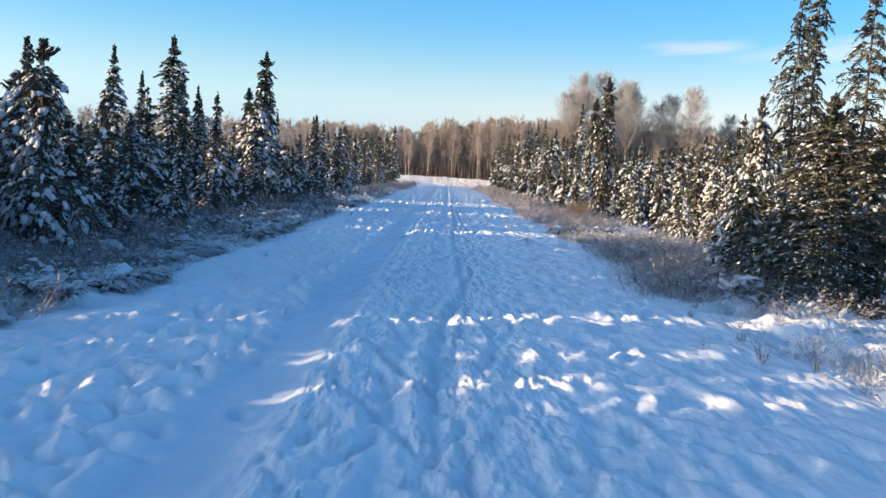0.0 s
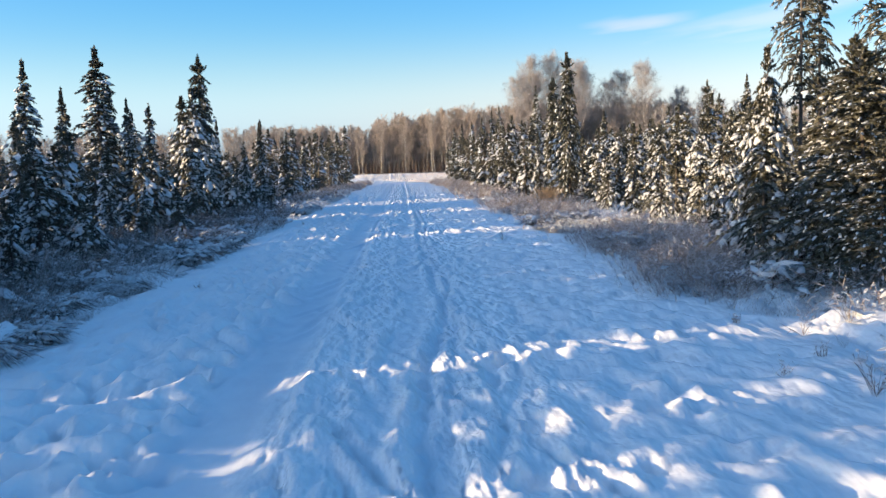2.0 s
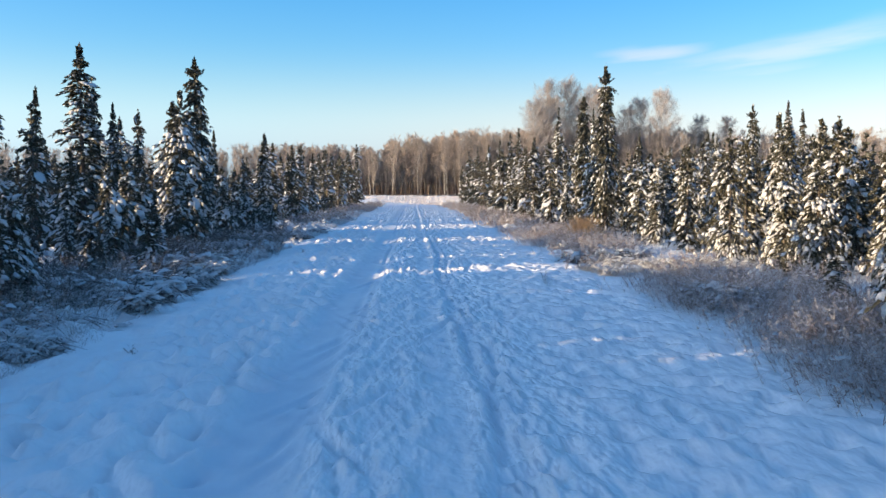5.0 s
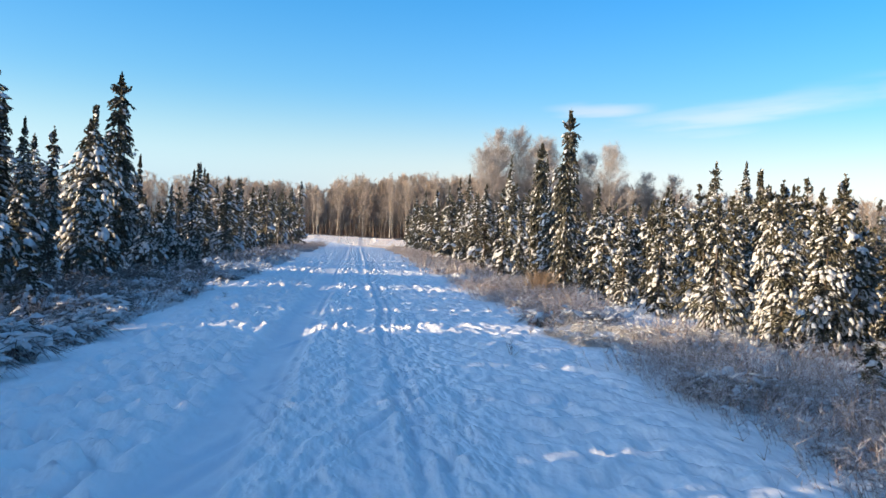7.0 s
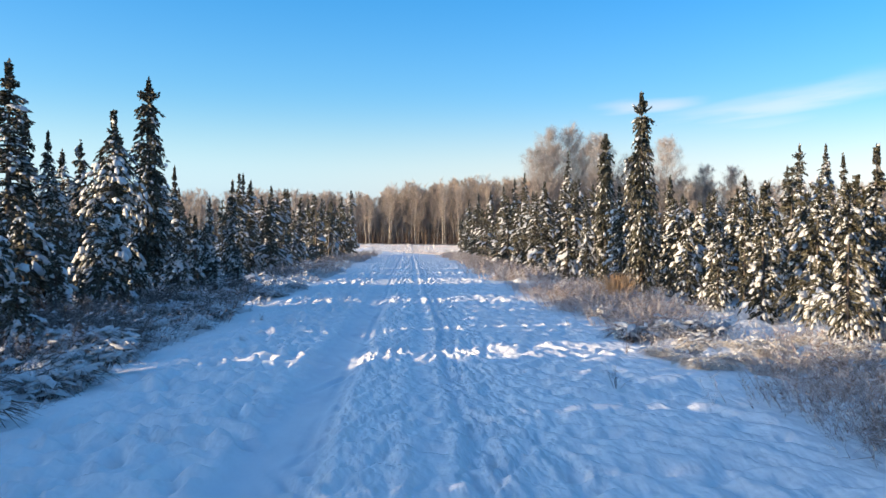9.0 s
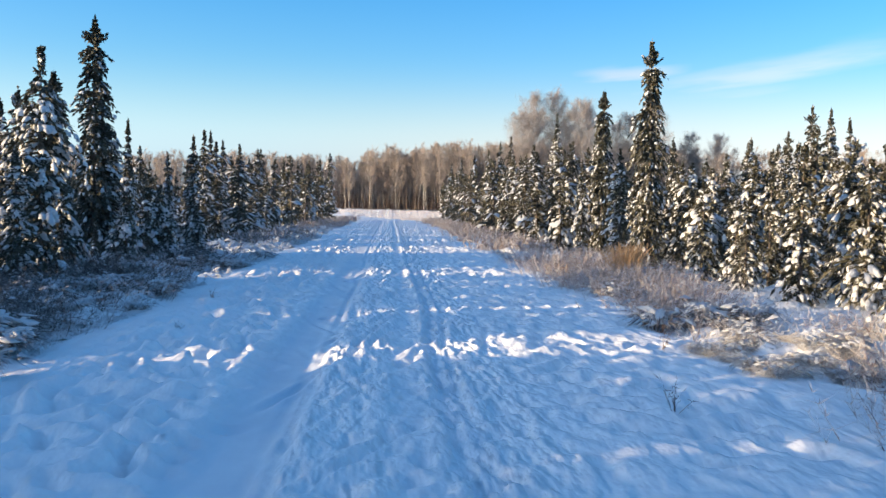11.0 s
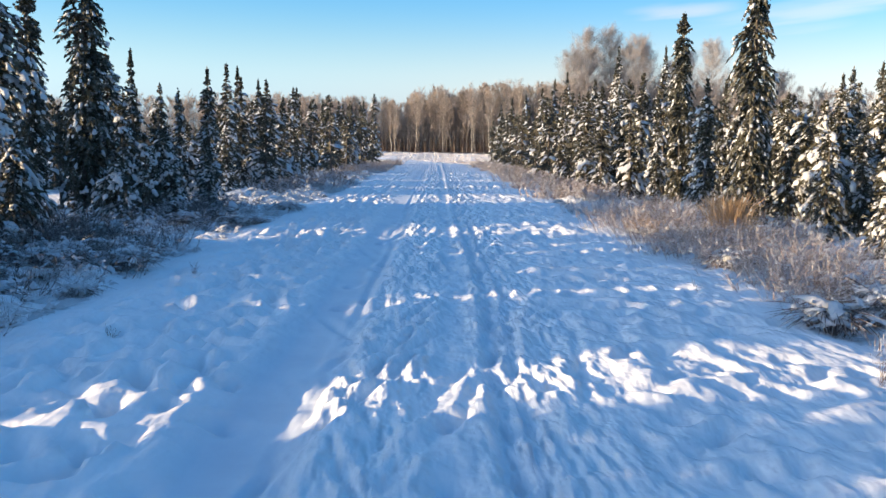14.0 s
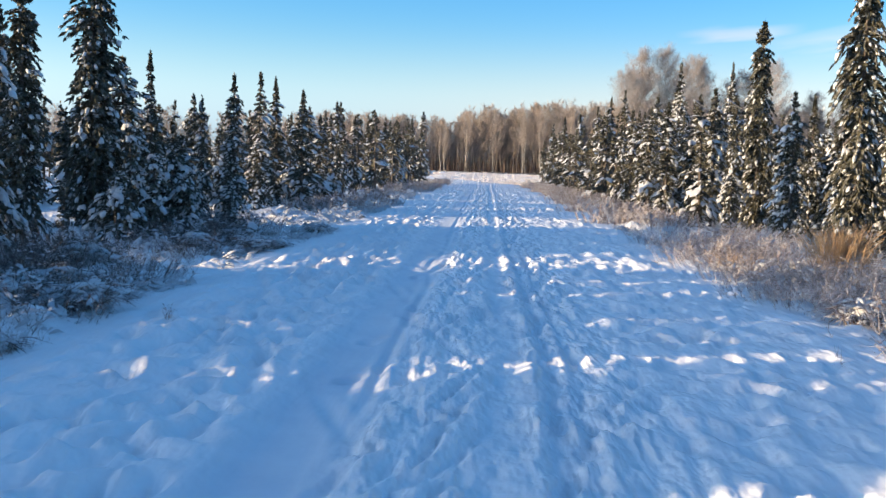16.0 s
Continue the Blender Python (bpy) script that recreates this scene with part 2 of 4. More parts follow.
def unit(a):
    return a / np.maximum(np.linalg.norm(a, axis=-1, keepdims=True), 1e-9)


def kites(base, way, length, width, rng, wide_at=0.4, simple=False):
    """Thin four-cornered blades: base points, directions, lengths and widths."""
    n = len(base)
    way = unit(way)
    across = unit(np.cross(way, rng.normal(size=(n, 3))))
    sag = np.array([0, 0, -0.06]) * length[:, None]
    if simple:   # three corners will do for what stays far off
        half = across * width[:, None] * 0.42
        V = np.stack([base - half, base + half, base + way * length[:, None] + sag], 1).reshape(-1, 3)
        return V, np.arange(n * 3).reshape(-1, 3)
    mid = base + way * (length * wide_at)[:, None]
    V = np.stack([base, mid + across * width[:, None] / 2, base + way * length[:, None] + sag, mid - across * width[:, None] / 2], 1).reshape(-1, 3)
    i = np.arange(n)[:, None] * 4
    F = np.concatenate([i + np.array([[0, 1, 2]]), i + np.array([[0, 2, 3]])], 0)
    return V, F


PHI = (1 + 5 ** 0.5) / 2
ICO_V = unit(np.array([(-1, PHI, 0), (1, PHI, 0), (-1, -PHI, 0), (1, -PHI, 0), (0, -1, PHI), (0, 1, PHI), (0, -1, -PHI), (0, 1, -PHI), (PHI, 0, -1), (PHI, 0, 1), (-PHI, 0, -1), (-PHI, 0, 1)]))
ICO_F = np.array([(0, 11, 5), (0, 5, 1), (0, 1, 7), (0, 7, 10), (0, 10, 11), (1, 5, 9), (5, 11, 4), (11, 10, 2), (10, 7, 6), (7, 1, 8), (3, 9, 4), (3, 4, 2), (3, 2, 6), (3, 6, 8), (3, 8, 9), (4, 9, 5), (2, 4, 11), (6, 2, 10), (8, 6, 7), (9, 8, 1)])
ICO_F = ICO_F[ICO_V[ICO_F].mean(1)[:, 2] > -0.35]
OCT_V = np.array([(1, 0, 0), (0, 1, 0), (-1, 0, 0), (0, -1, 0), (0, 0, 1), (0, 0, -1)], float)
OCT_F = np.array([(0, 1, 4), (1, 2, 4), (2, 3, 4), (3, 0, 4)])


def pads(centre, a, b, c, rng, coarse=False, full=False):
    """Lumps of snow with the half axes a, b, c (vectors), each a little uneven."""
    T, TF = (ICO_V, ICO_F) if full else (OCT_V[:5], OCT_F)
    n = len(centre)
    k = T[None] * (1 + rng.uniform(-0.5, 0.4, (n, len(T), 1)))
    V = centre[:, None] + k[..., :1] * a[:, None] + k[..., 1:2] * b[:, None] + k[..., 2:] * c[:, None]
    F = TF[None] + (np.arange(n) * len(T))[:, None, None]
    return V.reshape(-1, 3), F.reshape(-1, 3)


def tube(points, radii, sides=6):
    points, radii = np.asarray(points, float), np.asarray(radii, float)
    ang = np.arange(sides) * 2 * np.pi / sides
    tang = unit(np.gradient(points, axis=0))
    u = unit(np.cross(tang, np.array([0.31, 0.95, 0.05])))
    v = np.cross(tang, u)
    V = points[:, None] + radii[:, None, None] * (np.cos(ang)[None, :, None] * u[:, None] + np.sin(ang)[None, :, None] * v[:, None])
    F = []
    for i in range(len(points) - 1):
        for j in range(sides):
            p, q = i * sides + j, i * sides + (j + 1) % sides
            F += [(p, q, q + sides), (p, q + sides, p + sides)]
    return V.reshape(-1, 3), np.array(F)


def value_noise(x, y, seed):
    xi, yi = np.floor(x).astype(np.int64), np.floor(y).astype(np.int64)
    fx, fy = x - xi, y - yi
    fx, fy = fx * fx * fx * (fx * (fx * 6 - 15) + 10), fy * fy * fy * (fy * (fy * 6 - 15) + 10)

    def h(a, b):
        k = (a * 374761393 + b * 668265263 + seed * 1442695041) & 0x7FFFFFFF
        k = ((k ^ (k >> 13)) * 1274126177) & 0x7FFFFFFF
        return ((k ^ (k >> 16)) & 0xFFFF) / 32767.5 - 1
    return (h(xi, yi) * (1 - fx) + h(xi + 1, yi) * fx) * (1 - fy) + (h(xi, yi + 1) * (1 - fx) + h(xi + 1, yi + 1) * fx) * fy


def fbm(x, y, seed, octaves=3):
    return sum(value_noise(x * 2 ** o, y * 2 ** o, seed + o) / 2 ** o for o in range(octaves))


def step(a, b, v):
    k = np.clip((v - a) / (b - a), 0, 1)
    return k * k * (3 - 2 * k)


# ---- ground: one sheet of snow with the trail worn into it ----
def edge_left(y):
    return bend(y) - 3.75 + 0.25 * value_noise(y * 0.35, y * 0 + 3.3, 5)


def edge_right(y):
    bay = 0.95 * np.exp(-((y - 23.0) / 0.95) ** 2) + 0.4 * np.exp(-((y - 29.8) / 1.3) ** 2)
    return bend(y) + 3.33 + 0.3 * value_noise(y * 0.35, y * 0 + 8.3, 6) + bay


def bed(x, y):
    """The lie of the land without tracks."""
    z = 0.95 * step(134, 163, y) + 0.0 * x
    verge = step(0.0, 0.8, np.maximum(edge_left(y) - x, x - edge_right(y)))
    z = z + verge * (-0.12 + np.where(x < 0, 0.13, 0.09) * fbm(x * 0.9, y * 0.9, 11) + np.where(x < 0, 0.22, 0.16) * np.abs(fbm(x * 2.1, y * 2.1, 12)))
    return z + 0.02 * fbm(x * 0.45, y * 0.3, 14)


def bend(y):
    """How far the trail swings aside before it meets the highway."""
    return -0.0095 * np.clip(y - 113, 0, 60) ** 2


def rut_line(y):
    """Middle of the broad smooth wheel rut."""
    return -1.38 + 0.006 * np.clip(y, 0, 40) + 0.09 * value_noise(y * 0.13, y * 0 + 0.5, 21)


def groove_line(y):
    """Middle of the narrow double groove."""
    at = np.interp(y, (3, 8, 10, 12.8, 15, 20, 23, 30, 40, 60), (0.05, -0.02, 0.08, 0.40, 0.33, 0.32, 0.26, 0.42, 0.35, 0.45))
    return at + 0.04 * value_noise(y * 0.7, y * 0 + 2.5, 27)


def tracks(x, y):
    trail = step(0.2, -0.6, np.maximum(edge_left(y) - x, x - edge_right(y))) * step(160, 140, y)
    x = x - bend(y)
    wheel, double = rut_line(y), groove_line(y)
    near = 0.12 + 0.88 * step(50, 24, y)
    # broad smooth wheel rut between crumbled shoulders, a flat band and a narrow double groove
    rut = np.exp(-np.abs((x - wheel) / 0.34) ** 4)
    flat = np.exp(-np.abs((x - double + 0.33) / 0.15) ** 4)
    crumble = 0.6 + 0.5 * value_noise(x * 5, y * 2.6, 23)
    z = -0.075 * near * rut + 0.014 * crumble * np.exp(-((np.abs(x - wheel) - 0.50) / 0.16) ** 2) - 0.022 * flat
    z = z - 0.064 * near * np.exp(-((x - double) / 0.07) ** 2) - 0.042 * near * np.exp(-((x - double - 0.17 - 0.04 * value_noise(y * 0.5, y * 0, 28)) / 0.05) ** 2) + 0.026 * crumble * np.exp(-((x - double + 0.14) / 0.06) ** 2)
    # narrow sled and ski lines; the short ones slew across the others
    lines = np.random.default_rng(17)
    for k in range(150):
        long = k < 6
        c = lines.choice([lines.uniform(-1.0, -0.25), lines.uniform(0.35, 1.05)], p=[0.65, 0.35])
        w, d = lines.uniform(0.034, 0.06), lines.uniform(0.022, 0.05)
        mid = 2 + 60 * lines.uniform() ** 1.25
        d = d * (0.4 if long else 1)
        sway, reach = lines.uniform(0.05, 0.16), 200 if long else lines.uniform(0.7, 2.6)
        tilt = lines.normal(0, 0.015) if long else lines.choice([-1, 1]) * lines.uniform(0.06, 0.42)
        off = lines.uniform(0, 1)
        i0, i1 = (0, len(y)) if long else np.searchsorted(y[:, 0], (mid - reach, mid + reach))
        xx, yy = x[i0:i1], y[i0:i1]
        line = c + tilt * np.clip(yy - mid, -9, 9) + sway * value_noise(yy * 0.3, yy * 0 + k * 1.7, 30 + k)
        on = step(reach, reach * 0.55, np.abs(yy - mid)) * (0.6 + 0.4 * value_noise(yy * 0.9 + off, yy * 0 + k, 80 + k))
        z[i0:i1] += on * d * (0.45 * np.exp(-((np.abs(xx - line) - 2.0 * w) / w) ** 2) - np.exp(-((xx - line) / w) ** 2))
    core = np.exp(-((x + 0.05) / 1.12) ** 8)
    rough = (1 - 0.95 * rut) * (1 - 0.45 * flat)
    chop = core * (0.020 * fbm(x * 7, y * 3.4, 56, 2) + 0.022 * fbm(x * 5.5, y * 0.9, 60, 2) + 0.030 * np.abs(fbm(x * 3.4, y * 1.7, 58)))
    right = step(0.6, 1.5, x) * (0.022 * fbm(x * 1.1 + 0.35 * y, y * 0.7, 50, 2) + 0.050 * np.abs(fbm(x * 2.6 + 0.9 * y, y * 1.5, 53, 2)) + 0.020 * fbm(x * 5.5 + 1.2 * y, y * 3.6, 57, 2))
    left = step(-1.65, -2.1, x) * (0.022 * fbm(x * 1.3 - 0.4 * y, y * 0.9, 63, 2) + 0.058 * np.abs(fbm(x * 3.0 - 0.6 * y, y * 2.0, 66, 2)) + 0.024 * fbm(x * 6 - 1.1 * y, y * 4, 69, 2))
    return trail * (z + rough * (chop + right + left))


def steps_from(a, b, size):
    out = [a]
    while out[-1] < b:
        out.append(out[-1] + size(out[-1]))
    return np.array(out)


def build_ground():
    xs_mid = np.concatenate([np.arange(-4.4, -3.5, 0.09), np.arange(-3.5, -1.8, 0.045), np.arange(-1.8, -1.1, 0.045), np.arange(-1.1, 1.2, 0.036), np.arange(1.2, 3.2, 0.055), np.arange(3.2, 4.41, 0.085)])
    xs_r = steps_from(4.4, 14, lambda v: 0.14 + 0.09 * (v - 4.4))[1:]
    xs_far = steps_from(xs_r[-1], 3200, lambda v: 0.4 + 0.18 * (v - 13.5))[1:]
    half = np.concatenate([xs_r, xs_far])
    X = np.concatenate([-half[::-1], xs_mid, half])
    ys = steps_from(2.4, 180, lambda v: max(0.066, 0.0105 * (v - 22)))
    far = steps_from(ys[-1], 3500, lambda v: 2 + 0.12 * (v - 180))[1:]
    back = 2.4 - steps_from(0.3, 600, lambda v: 0.3 + 0.15 * v)
    Y = np.concatenate([back[::-1], ys, far])
    gx, gy = np.meshgrid(X, Y)
    z = bed(gx, gy) + tracks(gx, gy)
    # footprints along both sides of the ruts
    rng = np.random.default_rng(3)
    for _ in range(3600):
        fy = 2.5 + 58 * rng.uniform() ** 1.2
        fx = rng.choice([rng.normal(1.9, 0.75), rng.normal(-2.75, 0.5), rng.normal(-1.95, 0.16), rng.normal(0.1, 0.6)], p=[0.30, 0.42, 0.20, 0.08])
        i0, i1 = np.searchsorted(X, fx - 0.4), np.searchsorted(X, fx + 0.4)
        j0, j1 = np.searchsorted(Y, fy - 0.5), np.searchsorted(Y, fy + 0.5)
        dx, dy = gx[j0:j1, i0:i1] - fx, gy[j0:j1, i0:i1] - fy
        a = rng.normal(0, 0.35)
        u, v = dx * math.cos(a) + dy * math.sin(a), dy * math.cos(a) - dx * math.sin(a)
        r2 = (u / rng.uniform(0.06, 0.10)) ** 2 + (v / rng.uniform(0.10, 0.17)) ** 2
        z[j0:j1, i0:i1] += rng.uniform(0.03, 0.075) * (1 if fx > -1.5 else 1.35) * (-np.exp(-r2) + 0.2 * np.exp(-((np.sqrt(r2) - 1.6) / 0.6) ** 2))
    nx, ny = len(X), len(Y)
    V = np.stack([gx, gy, z], -1).reshape(-1, 3)
    q = (np.arange(ny - 1)[:, None] * nx + np.arange(nx - 1)[None]).ravel()
    F = np.stack([q, q + 1, q + nx + 1, q + nx], 1)
    ob = mesh_object("ground", V, F, SNOW, smooth=True)
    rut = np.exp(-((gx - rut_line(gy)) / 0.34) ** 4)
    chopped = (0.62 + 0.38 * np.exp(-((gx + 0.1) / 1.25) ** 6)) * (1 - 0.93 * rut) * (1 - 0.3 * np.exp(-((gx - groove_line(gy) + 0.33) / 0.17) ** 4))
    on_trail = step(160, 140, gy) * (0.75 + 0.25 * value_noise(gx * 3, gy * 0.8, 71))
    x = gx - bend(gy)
    # mask of pressed snow in rut and grooves, which also darkens them as shade
    packed_shade = on_trail * np.maximum(np.maximum(np.exp(-((x - rut_line(gy)) / 0.36) ** 4), 0.55 * np.exp(-((x - groove_line(gy) - 0.07) / 0.17) ** 4)), 0.35 * np.exp(-((x - groove_line(gy) + 0.33) / 0.17) ** 4))
    for name, value in (("chopped", chopped), ("packed_shade", packed_shade)):
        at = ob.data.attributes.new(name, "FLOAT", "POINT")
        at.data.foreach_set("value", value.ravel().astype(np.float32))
    return tagged(ob, "rutted blue-white snow with wheel tracks, ski lines and footprints", "snow ground", kind="structure")


build_ground()

# highway across the far end
road_v, road_f = [], []
for i, px in enumerate(np.linspace(-220, 220, 45)):
    for py, pz in ((164.6, 0.80), (165.4, 1.10), (173.5, 1.10), (174.3, 0.80)):
        road_v.append((px, py, pz))
    if i:
        for k in range(3):
            a = (i - 1) * 4 + k
            road_f.append((a, a + 1, a + 5, a + 4))
tagged(mesh_object("road", road_v, road_f, ASPHALT), "dark asphalt highway crossing beyond the trail, thinly snowed over", "road", kind="structure")


# ---- spruces ----
def spruce_arrays(seed, H, R, spacing, per, stations, snow, top=0.0, bare=0.08, ragged=0.3, coarse=False, pad=1.0, needle=0.05, taper=0.75, sag=1.0, crook=0.0, plump=False, gaps=0.0, strip=1.25, shoot=0.36):
    """Trunk, crown and snow of one black spruce as (V, F) each: separate boughs, each a drooping spray of shoots."""
    rng = np.random.default_rng(seed)
    zs, z = [], H * bare
    while z < H * 0.985:
        zs.append(z)
        z += spacing * rng.uniform(0.6, 1.4) * (0.5 + 0.5 * (1 - z / H))
    zs = np.repeat(np.array(zs), per)
    zs = zs + rng.normal(0, spacing * 0.25, len(zs))
    az = rng.uniform(0, 2 * np.pi, len(zs))
    keep = value_noise(np.cos(az) * 1.4 + 7.7, zs * 1.7, seed + 9) + 0.6 * value_noise(np.sin(az) * 1.7 + 3.1, zs * 2.3, seed + 19) > gaps - 0.95
    keep |= zs > 0.8 * H
    zs, az = zs[keep], az[keep]
    n = len(zs)
    f = np.clip(zs / H, 0, 0.99)
    lumpy = 1 + ragged * value_noise(f * 9, f * 0 + seed * 3.1, seed + 70)
    prof = ((1 - f) ** taper * (0.6 + 0.4 * step(0.0, 0.2, f)) + top * np.exp(-((f - 0.86) / 0.06) ** 2) + 0.05) * step(1.04, 0.80, f)
    side = 1 + 0.3 * value_noise(np.cos(az) * 1.2 + seed, f * 5 + np.sin(az), seed + 5)
    L = R * prof * lumpy * side * np.clip(np.exp(rng.normal(-0.06, 0.26, n)), 0.45, 1.5)
    L = np.maximum(L, 0.04)
    bend = np.array([rng.normal(0, 0.01), rng.normal(0, 0.01)]) * H

    def stem(h):
        g = (h / H) ** 2
        over = crook * (h / H) ** 4   # a top bowed over by its load
        return np.stack([bend[0] * g + over, bend[1] * g + 0.4 * over, h - 0.7 * over], -1)
    o = np.stack([np.cos(az), np.sin(az), 0 * az], -1)
    s = np.stack([-np.sin(az), np.cos(az), 0 * az], -1)
    up = np.array([0, 0, 1.0])
    rise = np.where(f > 0.88, 0.9, 0.10 + 0.25 * f)
    droop = np.where(f > 0.88, 0.1, 0.72 - 0.25 * f) * rng.uniform(0.6, 1.45, n) * sag

    def spine(u):
        return stem(zs) + o * (L * u)[:, None] + up * (L * (rise * u - droop * u * u))[:, None]
    out = []
    for k in range(stations):
        u = (0.16 + 0.84 * (k + 0.7) / stations) * rng.uniform(0.88, 1.08, n)
        b = spine(u)
        for sg in (-1, 1):
            way = o * 0.75 + s * sg * rng.uniform(0.35, 0.9, n)[:, None] + up * (rise - 2 * droop * u * 0.7 + rng.normal(-0.12, 0.22, n))[:, None]
            out.append(kites(b, way, (0.05 + shoot * L * (1.15 - 0.75 * u)) * rng.uniform(0.7, 1.3, n), needle * rng.uniform(0.8, 1.6, n), rng, simple=coarse))
    b = spine(0.72 * np.ones(n))
    out.append(kites(b, spine(np.ones(n)) - b + up * -0.02, shoot * L + 0.05, needle * 1.4 * np.ones(n), rng, simple=coarse))
    for _ in range(1 if coarse else 2):   # shoots hanging from the boughs
        b = spine(rng.uniform(0.25, 0.95, n))
        out.append(kites(b, o * 0.25 + up * -1 + rng.normal(0, 0.3, (n, 3)), 0.05 + 0.55 * shoot * L, needle * 1.5 * np.ones(n), rng, simple=True))
    b = spine(np.zeros(n))
    out.append(kites(b, spine(np.ones(n) * 0.6) - b, 0.75 * L, needle * 1.8 * np.ones(n), rng, simple=True))
    tip = stem(np.array([0.90, 0.93, 0.95, 0.97, 0.985]) * H)
    out.append(kites(tip, np.array([(0.3, 0.2, 1), (0.05, 0, 1), (-0.08, 0.05, 1), (0, -0.1, 1), (0, 0, 1.0)]), np.full(5, 0.035 * H), np.full(5, 0.07), rng, simple=coarse))
    crown = join(out)
    # snow lying along the boughs and hanging over their ends
    lumps = []
    drift = np.clip(0.75 + 1.1 * value_noise(np.cos(az) * 1.3 + seed, f * 8, seed + 33), 0.05, 1.6)   # snow gathers in patches
    heavy = np.exp(rng.normal(0, 0.35, n))
    for u0, p, off, big in ((0.92, 1.0, 0.0, 1.15), (0.70, 0.95, 0.16, 1.0), (0.68, 0.95, -0.18, 1.0), (0.45, 0.75, 0.08, 0.9), (0.9, 0.7, 0.28, 0.8), (0.9, 0.7, -0.3, 0.8), (0.25, 0.5, 0.0, 0.7))[:3 if coarse else 7]:
        pick = rng.uniform(size=n) < snow * p * np.clip(1.2 - 0.6 * f, 0.35, 1.2) * drift
        u = np.clip(u0 + rng.normal(0, 0.07, n), 0.1, 1.02)
        c = (spine(u) + s * (L * off * rng.uniform(0.5, 1.2, n))[:, None])[pick]
        t = unit(spine(u + 0.1) - spine(u - 0.1) + s * (0.12 * off * L)[:, None])[pick]
        ss = unit(s[pick] + rng.normal(0, 0.15, (len(c), 3)))
        nn = np.cross(t, ss)
        nn = nn * np.sign(nn[:, 2:])
        m = len(c)
        size = pad * big * (1.0 if coarse else 0.85) * (0.024 + 0.155 * L[pick]) * heavy[pick] * np.exp(rng.normal(0, 0.25, m))
        size = np.minimum(size, 0.17 if coarse else 0.12 * min(pad, 1.35))
        lumps.append(pads(c + nn * (0.15 * size)[:, None], t * size[:, None] * strip, ss * (size * rng.uniform(0.6 if plump else 0.45, 0.9, m))[:, None], nn * (size * rng.uniform(0.3, 0.55, m) * (1.35 if plump else 1))[:, None], rng, coarse, plump))
    hs = np.linspace(-0.05 * H, H * 0.985, 4 if coarse else 8)
    trunk = tube(stem(np.maximum(hs, 0)) + np.array([0, 0, 1.0]) * np.minimum(hs, 0)[:, None], np.linspace(0.013 * H + 0.015, 0.008, len(hs)), 4 if coarse else 7)
    return {"trunk": trunk, "crown": crown, "snow": join(lumps)}


def spruce_thing(arr, label, category="spruce tree"):
    top = tagged(new("spruce_tree"), label, category, "spruces along the trail")
    mesh_object("trunk", *arr["trunk"], SPRUCE_BARK, top, smooth=True)
    mesh_object("crown", *arr["crown"], NEEDLES, top)
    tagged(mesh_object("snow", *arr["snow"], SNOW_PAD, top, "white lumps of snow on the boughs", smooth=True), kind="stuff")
    return top


